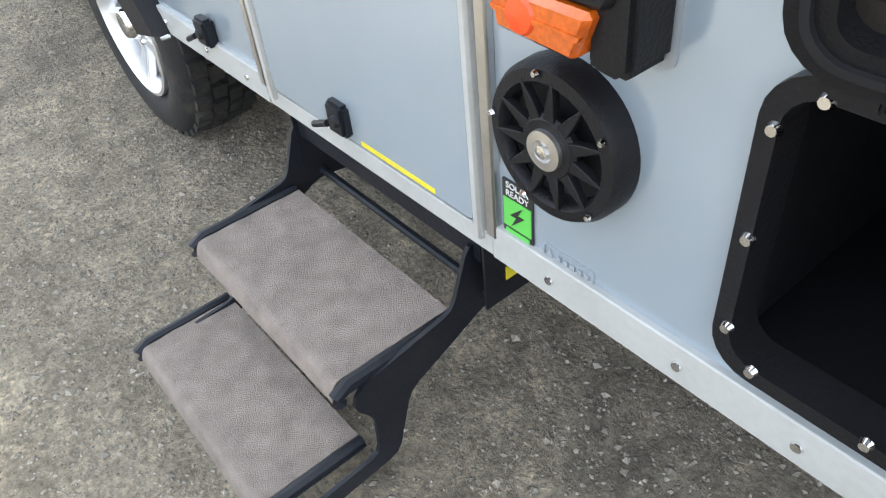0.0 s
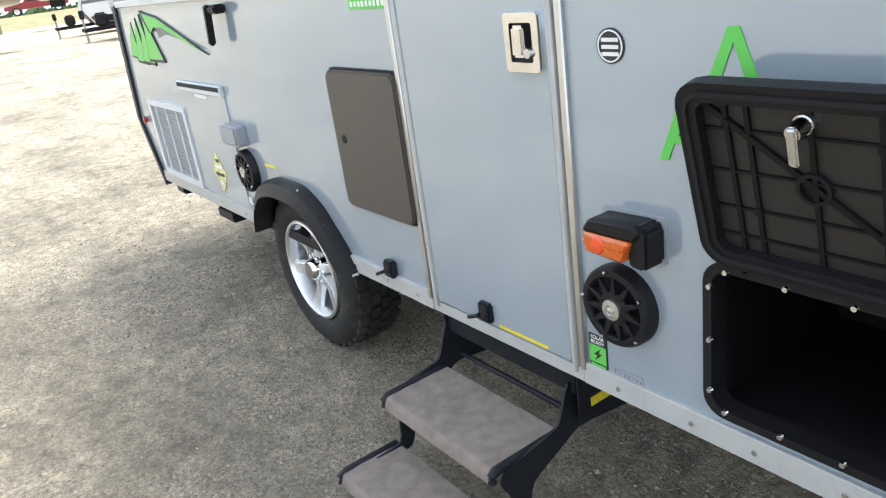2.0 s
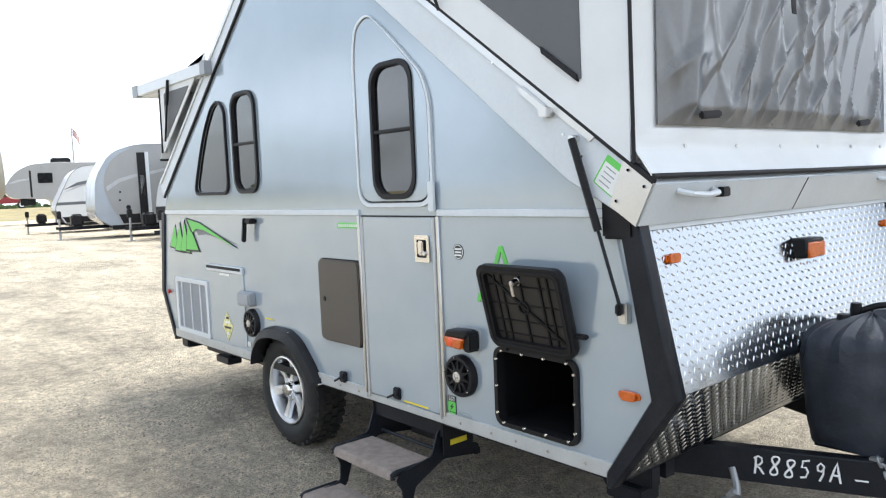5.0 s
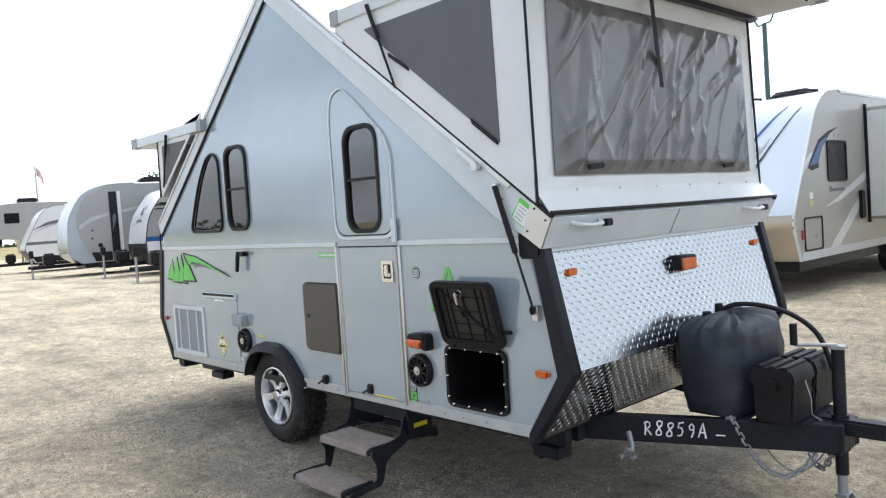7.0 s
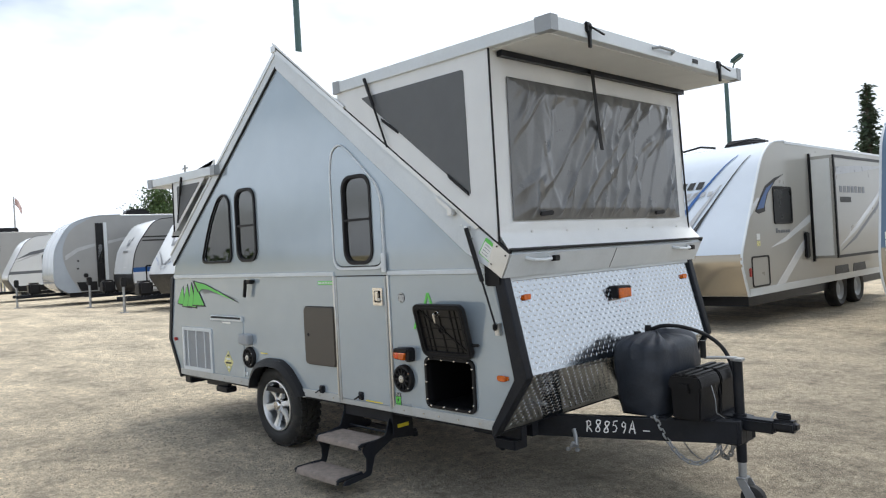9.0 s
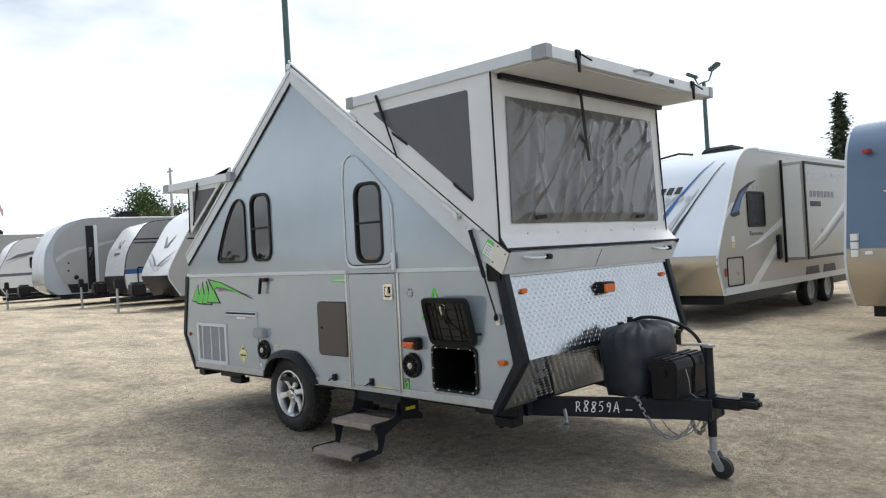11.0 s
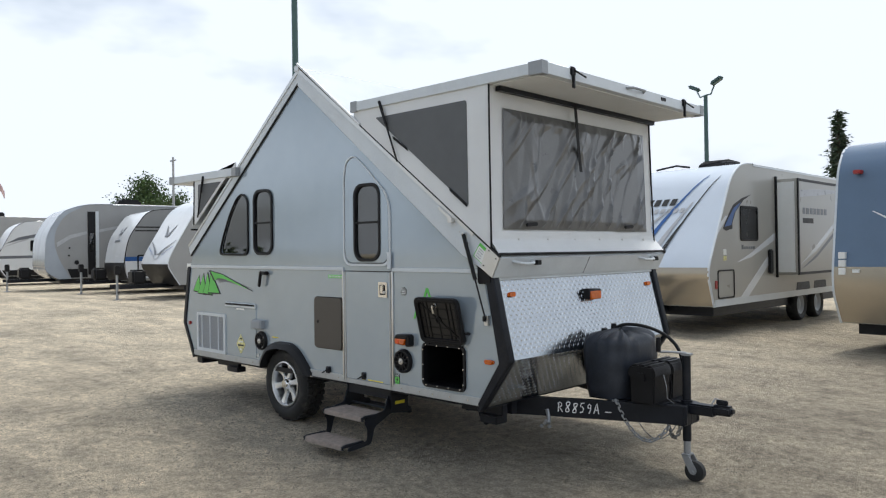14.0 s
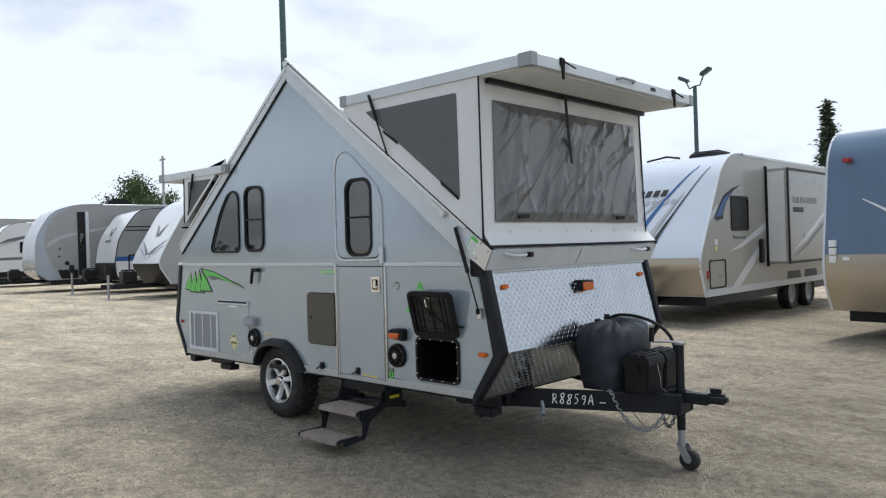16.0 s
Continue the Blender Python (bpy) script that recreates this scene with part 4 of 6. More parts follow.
speaker(0.017, 0.766, 0.0, 0.091)
speaker(-1.945, 0.772, 0.0, 0.088)
# porch lamp over the speaker
lamp = part("porch_lamp", prism([(-0.032, 0.942), (0.104, 0.944), (0.116, 0.965), (0.102, 0.977), (-0.010, 0.972)], -0.064, 0.0, 0.005), BLACKP, camper, "black-hooded porch lamp with amber lens")
part("lamp_base", prism([(0.082, 0.888), (0.116, 0.884), (0.130, 0.894), (0.130, 0.965), (0.116, 0.977), (0.080, 0.974)], -0.056, 0.0, 0.006, 2), BLACKP, lamp)
part("lamp_seal", prism(rr(-0.025, 0.135, 0.880, 0.981, 0.012, 3), -0.003, 0.0), GREYP, lamp, "grey sealant round the lamp")
part("amber_lens", prism([(-0.016, 0.900), (0.080, 0.896), (0.097, 0.943), (-0.026, 0.943)], -0.070, -0.004, 0.006), AMBER, lamp, "faceted amber lens")
part("lens_facet", prism([(-0.016, 0.920), (0.086, 0.918), (0.089, 0.923), (-0.018, 0.925)], -0.0725, -0.068), AMBER, lamp)
part("bulb_eye", moved(lathe([(0.001, -0.076), (0.016, -0.073), (0.020, -0.068)], 20), Matrix.Translation((0.018, 0, 0.922))), mat("red_amber_lens", (0.75, 0.08, 0.01), 0.12, coat=0.4), lamp)
# fridge vent, slot, hatch outline, outlet box
vent = part("fridge_vent", panel(rr(-3.175, -2.600, 0.583, 0.985, 0.012, 3), [rr(-3.140, -2.635, 0.615, 0.955, 0.008, 3)], -0.014, 0.002), TRIMW, camper, "white framed refrigerator vent with perforated grille")
part("grille_back", box(-3.14, -2.635, -0.002, 0.001, 0.615, 0.955), GREYP, vent)
for k in range(3):
    part("grille_divider", box(-3.14 + 0.165 * (k + 0.35), -3.125 + 0.165 * (k + 0.35), -0.010, -0.001, 0.615, 0.955), TRIMW, vent)
for k in range(22):
    w = 0.622 + k * 0.0152
    part("grille_slat", box(-3.14, -2.635, -0.007, -0.001, w, w + 0.007), GREYP, vent)
ap = part("access_panel", prism(rr(-2.578, -2.045, 0.600, 1.105, 0.01, 3), -0.006, 0.001), SKIN, camper, "flush access panel")
slot = part("pull_slot", box(-2.590, -2.040, -0.020, 0.0, 1.070, 1.112, 0.004), TRIMW, camper, "white cover strip with a dark slot")
part("slot_gap", box(-2.575, -2.055, -0.0215, -0.019, 1.088, 1.106), GASKET, slot)
part("slot_label", box(-2.40, -2.25, -0.0075, -0.004, 1.045, 1.060), PAPER, slot)
ob_ = part("outlet_box", prism(rr(-2.068, -1.900, 0.880, 0.965, 0.012, 3), -0.045, 0.0, 0.006), GREYP, camper, "grey weatherproof outlet box")
part("outlet_flap", prism(rr(-2.058, -1.910, 0.890, 0.955, 0.010, 3), -0.052, -0.044, 0.003), GREYP, ob_)
# diamond warning sticker
dia = part("diamond_sticker", prism([(-2.315, 0.612), (-2.235, 0.708), (-2.315, 0.806), (-2.395, 0.708)], -0.009, -0.0065), WORNYELLOW, camper, "yellow diamond warning sticker with worn print")
for k, (w, h) in enumerate(((0.66, 0.02), (0.70, 0.05), (0.735, 0.04), (0.765, 0.02))):
    part("print_bar", box(-2.315 - h, -2.315 + h, -0.0102, -0.0088, w - 0.008, w + 0.006), (PAPER, INK, PAPER, INK)[k], dia)
# brown hatch
bh = part("brown_hatch", prism(rr(-1.100, -0.722, 0.785, 1.217, 0.030), -0.022, 0.0, 0.006, 2), BROWN, camper, "dark brown flush hatch with a key lock")
part("hatch_seal", prism(rr(-1.106, -0.716, 0.779, 1.223, 0.033), -0.006, 0.001), GASKET, bh)
part("key_lock", moved(lathe([(0.004, -0.026), (0.012, -0.025), (0.014, -0.021)], 16), Matrix.Translation((-1.045, 0, 1.008))), GASKET, bh)
# bottom latches
for u in (-0.917, -0.446):
    la = part("door_latch", box(u - 0.024, u + 0.024, -0.026, 0.0, 0.575, 0.632, 0.006), BLACKM, camper, "small black lower latch")
    part("latch_eye", moved(lathe([(0.009, -0.034), (0.012, -0.024)], 10), Matrix.Translation((u + 0.006, 0, 0.605))), GASKET, la)
    part("latch_pin", tube([(u - 0.06, -0.030, 0.575), (u - 0.01, -0.032, 0.598)], 0.006), BLACKM, la)
part("yellow_tape", box(-0.40, -0.22, -0.0112, -0.0085, 0.571, 0.579), YELLOW, camper, "strip of yellow tape on the rail")
part("yellow_tape", box(-0.47, -0.44, -0.0112, -0.0085, 0.571, 0.579), YELLOW, camper)
part("yellow_tape", box(-1.78, -1.68, -0.003, 0.0, 0.815, 0.823), YELLOW, camper)
for k in range(2):
    part("worn_label", box(-2.035 + 0.022 * k, -2.020 + 0.022 * k, -0.0072, -0.005, 0.612, 0.642), PAPER, camper, "scrap of white label")
# wing-shaped hook
part("awning_hook", joined([box(-1.91, -1.815, -0.05, 0.0, 1.395, 1.428, 0.008), moved(box(-0.014, 0.014, -0.055, -0.030, -0.13, 0.02, 0.006), Matrix.Translation((-1.90, 0, 1.41)) @ Matrix.Rotation(radians(12), 4, "Y"))]), BLACKP, camper, "black L-shaped folding catch")
# markers
for m_, lab in ((Matrix.Translation((0.873, 0, 0.840)), "side"), (Matrix.Translation((0.937, 0.16, 1.30)) @ Matrix.Rotation(radians(90), 4, "Z"), "front"), (Matrix.Translation((0.937, WIDE - 0.16, 1.30)) @ Matrix.Rotation(radians(90), 4, "Z"), "front"), (Matrix.Translation((-3.33, 0, 0.86)), "rear")):
    red = lab == "rear"
    mk = part("marker_lamp", moved(prism(soften([(-0.055, -0.012), (0.055, -0.012), (0.055, 0.012), (-0.055, 0.012)], 0.012), -0.008, 0.002), m_ @ Matrix.Diagonal((0.35 if red else 0.8, 1, 1, 1))), REDLENS if red else AMBER, camper, "small amber marker lamp" if not red else "small red marker lamp")
    part("marker_lens", moved(prism(soften([(-0.035, -0.017), (0.035, -0.017), (0.035, 0.017), (-0.035, 0.017)], 0.015), -0.020, -0.006, 0.004), m_ @ Matrix.Diagonal((0.4 if red else 0.9, 1, 1, 1))), REDLENS if red else AMBER, mk)
mm = Matrix.Translation((0.945, 1.13, 1.255)) @ Matrix.Rotation(radians(90), 4, "Z")
fl2 = part("front_lamp", moved(prism([(-0.085, -0.040), (0.085, -0.040), (0.085, 0.040), (-0.085, 0.044)], -0.060, 0.01, 0.008), mm), BLACKP, camper, "black-hooded amber lamp on the nose")
part("amber_lens", moved(prism([(-0.074, -0.040), (0.074, -0.040), (0.074, 0.026), (-0.074, 0.026)], -0.068, -0.020, 0.006), mm), AMBER, fl2)

# ---- stickers and vinyl graphics ----
so = part("solar_sticker", box(-0.088, -0.036, -0.003, 0.0, 0.572, 0.662), INK, camper, "green and black solar sticker with a lightning bolt")
part("sticker_field", box(-0.086, -0.038, -0.0042, -0.0025, 0.592, 0.636), GREEN, so)
part("bolt_print", prism([(-0.052, 0.632), (-0.074, 0.612), (-0.063, 0.612), (-0.072, 0.595), (-0.049, 0.617), (-0.060, 0.617)], -0.0052, -0.0038), INK, so)
UPR = Matrix.Rotation(radians(90), 4, "X")
lettering("sticker_text", "SOLAR", 0.0128, PAPER, so, Matrix.Translation((-0.062, -0.0036, 0.6555)) @ UPR, 0.0004)
lettering("sticker_text", "READY", 0.0128, PAPER, so, Matrix.Translation((-0.062, -0.0036, 0.6435)) @ UPR, 0.0004)
part("print_bar", box(-0.083, -0.041, -0.0042, -0.0028, 0.580, 0.588), GREEN, so)
az = part("maker_sticker", panel(rr(-0.018, 0.062, 0.566, 0.600, 0.005, 3), [rr(-0.017, 0.061, 0.567, 0.599, 0.005, 3)], -0.0025, 0.0), GREYP, camper, "faint grey panel maker's sticker")
part("print_bar", prism([(-0.014, 0.580), (-0.002, 0.580), (-0.008, 0.594)], -0.0026, 0.0), GREYP, az)
for k in range(5):
    part("print_bar", box(0.004 + 0.011 * k, 0.010 + 0.011 * k, -0.0026, 0.0, 0.580, 0.590), GREYP, az)
rs = part("round_sticker", prism(disc(0.018, 1.298, 0.033), -0.003, 0.0), INK, camper, "round black and white certification sticker")
part("sticker_ring", panel(disc(0.018, 1.298, 0.030), [disc(0.018, 1.298, 0.027)], -0.0042, -0.002), PAPER, rs)
for k in range(3):
    part("print_bar", box(-0.002, 0.038, -0.0042, -0.002, 1.280 + k * 0.013, 1.287 + k * 0.013), PAPER, rs)
ex = part("green_badge", box(-0.915, -0.722, -0.0030, 0.0, 1.384, 1.412), GREEN, camper, "thin green name badge")
for k in range(9):
    part("print_bar", box(-0.905 + 0.020 * k, -0.893 + 0.020 * k, -0.0042, -0.002, 1.391, 1.405), PAPER, ex)
# letter-like green shapes half hidden by the hatch
for du, dw in ((0.0, 0.0), (-0.080, -0.093)):
    A = lambda pts: [(u + du, w + dw) for u, w in pts]
    part("green_letter", panel(A([(0.203, 1.190), (0.262, 1.332), (0.282, 1.332), (0.342, 1.190), (0.322, 1.190), (0.309, 1.222), (0.236, 1.222), (0.223, 1.190)]), [A([(0.245, 1.237), (0.300, 1.237), (0.272, 1.308)])], -0.003, 0.0), GREEN, camper, "large green vinyl letter shape")
# leaf-like green swoosh at the back
sw = part("swoosh_graphic", prism([(-2.75, 1.345), (-2.60, 1.36), (-2.38, 1.315), (-2.09, 1.255), (-2.36, 1.29), (-2.60, 1.315), (-2.72, 1.30)], -0.0020, 0.0), GREYV, camper, "green swoosh of overlapping leaves with thin black outlines")
LEAVES = ([(-3.27, 1.20), (-3.20, 1.30), (-3.13, 1.375), (-3.12, 1.29), (-3.10, 1.185)],
          [(-3.17, 1.175), (-3.10, 1.29), (-3.035, 1.395), (-3.015, 1.30), (-2.985, 1.165)],
          [(-3.06, 1.175), (-3.00, 1.29), (-2.95, 1.410), (-2.915, 1.30), (-2.865, 1.165)],
          [(-2.95, 1.185), (-2.91, 1.31), (-2.89, 1.425), (-2.81, 1.325), (-2.70, 1.185)],
          [(-2.92, 1.425), (-2.68, 1.395), (-2.42, 1.325), (-2.10, 1.235), (-2.42, 1.302), (-2.62, 1.345), (-2.76, 1.350), (-2.83, 1.32)])
for k, leaf in enumerate(LEAVES):
    y = -0.0025 - 0.0016 * k
    mid = Vector((sum(p[0] for p in leaf) / len(leaf), sum(p[1] for p in leaf) / len(leaf)))
    lf = part("swoosh_leaf", prism(leaf, y, 0.0), INK, sw)
    part("swoosh_field", prism([tuple(mid + (Vector(p) - mid) * 0.87) for p in leaf], y - 0.0010, y), GREEN, lf)

# ---- folding entry step ----
step = part("entry_step", joined([box(-0.70, -0.18, 0.03, 0.07, 0.44, 0.50), box(-0.69, -0.19, 0.24, 0.27, 0.30, 0.33)]), BLACKM, camper, "black folding double step with carpeted treads")


def step_tread(u0, u1, y0, y1, w):
    t = part("tread", box(u0, u1, y0, y1, w - 0.022, w - 0.006, 0.004), BLACKM, step)
    def top(a, b):
        u = u0 + 0.018 + (u1 - u0 - 0.036) * a
        q = b * 1.22
        if q < 1.0:
            y, z = y1 + (y0 - y1) * q, w
        else:
            k = (q - 1.0) / 0.22
            y, z = y0 - 0.016 * math.sin(k * math.pi / 2), w - 0.038 * k ** 1.6
        return (u, y, z + 0.0015 * noise.noise((u * 30, y * 30, w * 9)))
    part("carpet", thick(sheet(top, 30, 26), 0.006), CARPET, t, "brown carpet wrapped over the tread")
    for u in (u0 + 0.006, u1 - 0.006):
        part("end_cap", tube([(u, y1, w - 0.005), (u, y0 + 0.01, w - 0.005), (u, y0 - 0.012, w - 0.014), (u, y0 - 0.010, w - 0.032)], 0.012), BLACKM, t)


# tread levels are set square to the camper
step_tread(-0.700, -0.205, -0.225, -0.010, 0.340)
step_tread(-0.735, -0.240, -0.390, -0.200, 0.146)
for u in (-0.705, -0.200):
    arm = soften([(0.06, 0.47), (0.02, 0.47), (-0.02, 0.36), (-0.20, 0.331), (-0.225, 0.296), (-0.19, 0.246), (-0.195, 0.155), (-0.375, 0.138), (-0.395, 0.11), (-0.345, 0.105), (-0.16, 0.125), (-0.12, 0.25), (0.05, 0.33), (0.27, 0.30), (0.27, 0.35), (0.10, 0.40)], 0.02, 2)
    side = prism(arm, -0.004, 0.004)
    part("side_arm", moved(side, Matrix(((0, 1, 0, u), (1, 0, 0, 0), (0, 0, 1, 0), (0, 0, 0, 1)))), BLACKM, step, "black stamped steel side arm")
part("hanger", box(-0.705, -0.700, 0.02, 0.20, 0.36, 0.53), BLACKM, step)
part("hanger", box(-0.165, -0.160, 0.02, 0.20, 0.36, 0.53), BLACKM, step)
part("caution_label", box(-0.159, -0.157, 0.06, 0.16, 0.40, 0.425), YELLOW, step, "yellow caution label")
part("cross_rod", tube([(-0.68, 0.05, 0.36), (-0.19, 0.05, 0.36)], 0.008), BLACKM, step)

# ---- frame, axle and tongue ----
for y in (0.42, WIDE - 0.42):
    part("frame_rail", box(-3.1, 0.75, y - 0.03, y + 0.03, 0.40, 0.50), BLACKM, camper, "black steel frame rail")
part("axle", tube([(-1.628, 0.2, 0.382), (-1.628, WIDE - 0.2, 0.382)], 0.035, 12), BLACKM, camper)
part("rear_bumper", box(-3.30, -3.18, 0.05, WIDE - 0.05, 0.43, 0.53, 0.01), BLACKM, camper, "black rear bumper beam")
part("stabiliser_jack", joined([box(-2.95, -2.55, 0.10, 0.14, 0.44, 0.50, 0.005), box(-2.70, -2.50, 0.06, 0.16, 0.40, 0.45, 0.005)]), BLACKM, camper, "folded stabiliser jack")
part("drain_pipe", tube([(0.55, 0.25, 0.50), (0.60, 0.24, 0.40), (0.66, 0.22, 0.36)], 0.03, 12), BLACKM, camper)
part("stabiliser_jack", joined([box(0.40, 0.80, 0.22, 0.28, 0.42, 0.50, 0.005), box(0.62, 0.78, 0.18, 0.30, 0.36, 0.42, 0.005)]), BLACKM, camper, "folded stabiliser jack")
CY = 1.11


def tongue_beam(sign):
    a, b_ = Vector((0.30, CY - sign * 0.72)), Vector((1.80, CY - sign * 0.07))
    d = (b_ - a).normalized()
    nrm = Vector((-d.y, d.x)) * 0.03
    pts = [a - nrm, b_ - nrm, b_ + nrm, a + nrm]
    bm = prism([(p.x, p.y) for p in pts], 0.37, 0.505, 0.004)
    return part("tongue_beam", moved(bm, Matrix(((1, 0, 0, 0), (0, 0, 1, 0), (0, 1, 0, 0), (0, 0, 0, 1)))), BLACKM, camper, "black steel tongue beam"), a, d


beam, ba, bd = tongue_beam(1)
tongue_beam(-1)
ang = math.degrees(math.atan2(bd.y, bd.x))
side_n = Vector((bd.y, -bd.x))
tp = ba + bd * 0.91 + side_n * 0.0325
def eight(lean=0.0):
    return [(0.5 + 0.30 * math.sin(2 * t) + lean * math.cos(t), 0.5 + 0.5 * math.cos(t)) for t in [2 * math.pi * k / 18 for k in range(19)]]


STROKES = ([[(0.12, 0.0), (0.16, 0.5), (0.12, 0.98)], [(-0.02, 0.86), (0.30, 1.02), (0.62, 0.92), (0.66, 0.70), (0.48, 0.54), (0.16, 0.46), (0.46, 0.36), (0.86, 0.02)]],
           [eight(0.06)], [eight(0.10)],
           [[(0.82, 0.98), (0.30, 0.92), (0.22, 0.58), (0.54, 0.60), (0.74, 0.38), (0.58, 0.08), (0.16, 0.04)]],
           [[(0.72, 0.82), (0.46, 1.0), (0.22, 0.82), (0.28, 0.58), (0.56, 0.54), (0.74, 0.82), (0.70, 0.40), (0.46, 0.0)]],
           [[(0.04, 0.0), (0.30, 0.62), (0.50, 1.02), (0.62, 0.60), (0.86, -0.04)], [(0.20, 0.36), (0.76, 0.34)]])
for k, lines in enumerate(STROKES):
    tk = tp + bd * ((k - 2.5) * 0.053 - 0.035)
    size = 0.070 + 0.004 * (k % 2)
    ink = joined([tube([(0.044 * (x + 0.10 * y), 0.0, size * y) for x, y in line], 0.0042, 6) for line in lines])
    for v in ink.verts:
        v.co.y *= 0.25
    part("stock_mark", moved(ink, Matrix.Translation((tk.x, tk.y, 0.408 + 0.003 * (k % 2))) @ Matrix.Rotation(radians(ang), 4, "Z") @ Matrix.Translation((-0.022, 0, 0))), CHALK, beam, "white paint-marker figure")
tq = ba + bd * 1.07 + side_n * 0.0325
part("stock_mark", moved(box(-0.022, 0.022, -0.002, 0.0, -0.003, 0.003), Matrix.Translation((tq.x + 0.02, tq.y + 0.009, 0.428)) @ Matrix.Rotation(radians(ang), 4, "Z")), CHALK, beam)
part("tongue_plate", joined([box(1.12, 1.42, CY - 0.26, CY + 0.26, 0.505, 0.515), box(1.46, 1.68, CY - 0.20, CY + 0.20, 0.505, 0.515)]), BLACKM, camper)
co = part("coupler", joined([box(1.66, 1.98, CY - 0.045, CY + 0.045, 0.44, 0.515, 0.012), box(1.95, 2.10, CY - 0.04, CY + 0.04, 0.455, 0.525, 0.02, 3), box(1.60, 1.80, CY - 0.11, CY + 0.11, 0.36, 0.50, 0.006)]), BLACKM, camper, "black ball coupler at the tongue's tip")
part("coupler_latch", box(1.98, 2.06, CY - 0.012, CY + 0.012, 0.525, 0.56, 0.006), BLACKM, co)
part("coupler_pin", tube([(1.96, CY - 0.03, 0.53), (1.97, CY, 0.565), (2.0, CY + 0.02, 0.55)], 0.006), GALV, co)
jk = part("tongue_jack", tube([(1.762, CY, 0.24), (1.762, CY, 0.845)], 0.030, 16), BLACKM, camper, "black swivel tongue jack with a small wheel")
part("jack_crank", joined([box(1.73, 1.80, CY - 0.03, CY + 0.03, 0.845, 0.862, 0.004), tube([(1.762, CY, 0.862), (1.68, CY - 0.06, 0.868), (1.60, CY - 0.10, 0.868)], 0.009)]), GALV, jk)
part("crank_grip", tube([(1.60, CY - 0.10, 0.868), (1.60, CY - 0.10, 0.97)], 0.018, 12), BLACKP, jk)
part("jack_inner_tube", tube([(1.762, CY, 0.12), (1.762, CY, 0.26)], 0.024, 14), GALV, jk)
part("jack_collar", tube([(1.762, CY, 0.36), (1.762, CY, 0.53)], 0.040, 14), BLACKM, jk)
part("caster_fork", joined([prism(soften([(1.735, 0.145), (1.790, 0.145), (1.850, 0.045), (1.835, 0.015), (1.800, 0.018)], 0.012, 2), CY - 0.042, CY - 0.036), prism(soften([(1.735, 0.145), (1.790, 0.145), (1.850, 0.045), (1.835, 0.015), (1.800, 0.018)], 0.012, 2), CY + 0.036, CY + 0.042), box(1.735, 1.790, CY - 0.042, CY + 0.042, 0.138, 0.150, 0.003)]), GALV, jk, "galvanised caster fork")
part("caster_axle", tube([(1.82, CY - 0.05, 0.034), (1.82, CY + 0.05, 0.034)], 0.010, 8), GALV, jk)
part("caster_wheel", moved(lathe([(0.02, -0.030), (0.055, -0.030), (0.070, -0.022), (0.074, 0.0), (0.070, 0.022), (0.055, 0.030), (0.02, 0.030)], 28), Matrix.Translation((1.82, CY, 0.034))), RUBBER, jk, "small black jack wheel")


def glide(pts, n=8):
    """A smooth line through the points."""
    P = [Vector(p) for p in pts]
    out = []
    for i in range(len(P) - 1):
        a, b_, c, d = P[max(i - 1, 0)], P[i], P[i + 1], P[min(i + 2, len(P) - 1)]
        for k in range(n):
            t = k / n
            out.append(0.5 * ((2 * b_) + (c - a) * t + (2 * a - 5 * b_ + 4 * c - d) * t * t + (3 * b_ - a - 3 * c + d) * t ** 3))
    return out + [P[-1]]


def chain(pts, parent, r=0.0055, link=0.038):
    P = [Vector(p) for p in pts]
    curve = []
    for i in range(len(P) - 1):
        for k in range(24):
            curve.append(P[i].lerp(P[i + 1], k / 24))
    curve.append(P[-1])
    out, acc, last = [curve[0]], 0.0, curve[0]
    for c in curve[1:]:
        if (c - last).length >= link * 0.74:
            out.append(c)
            last = c
    for i in range(len(out) - 1):
        a, b_ = out[i], out[i + 1]
        d = (b_ - a).normalized()
        q = d.to_track_quat("X", "Z").to_matrix().to_4x4()
        loop = [(0.5 * link * 0.62 * math.cos(t) + (0.19 * link if math.cos(t) > 0 else -0.19 * link), 0.32 * link * math.sin(t), 0) for t in [2 * math.pi * k / 12 for k in range(13)]]
        m = Matrix.Translation((a + b_) / 2) @ q @ Matrix.Rotation(radians(90 * (i % 2) + 20), 4, "X")
        part("chain_link", moved(tube(loop, r, 6), m), GALV, parent)


def sag(a, b_, drop, n=8):
    A, B = Vector(a), Vector(b_)
    return [A.lerp(B, i / n) + Vector((0, 0, -drop * 4 * (i / n) * (1 - i / n))) for i in range(n + 1)]


sc = part("safety_chain", box(1.33, 1.37, CY - 0.29, CY - 0.25, 0.49, 0.515), GALV, camper, "galvanised safety chain hanging from the tongue")
chain(sag((1.36, CY - 0.29, 0.52), (1.70, CY - 0.12, 0.37), 0.20), sc)
chain(sag((1.58, CY + 0.05, 0.36), (1.73, CY - 0.02, 0.36), 0.12), sc)
part("brake_cable", tube(sag((1.40, CY - 0.10, 0.40), (1.72, CY - 0.04, 0.38), 0.16), 0.004, 6), GALV, camper)
hang = part("hose_end", tube([(0.90, 0.62, 0.42), (0.93, 0.60, 0.36), (0.95, 0.57, 0.33)], 0.014), GALV, camper, "fittings hanging under the nose")
for k in range(4):
    part("fitting_nut", moved(lathe([(0.012, -0.01), (0.014, 0.0), (0.012, 0.012)], 6), Matrix.Translation((0.90 + 0.02 * k, 0.55 + 0.015 * (k % 2), 0.31 + 0.02 * (k % 3)))), GALV, hang)

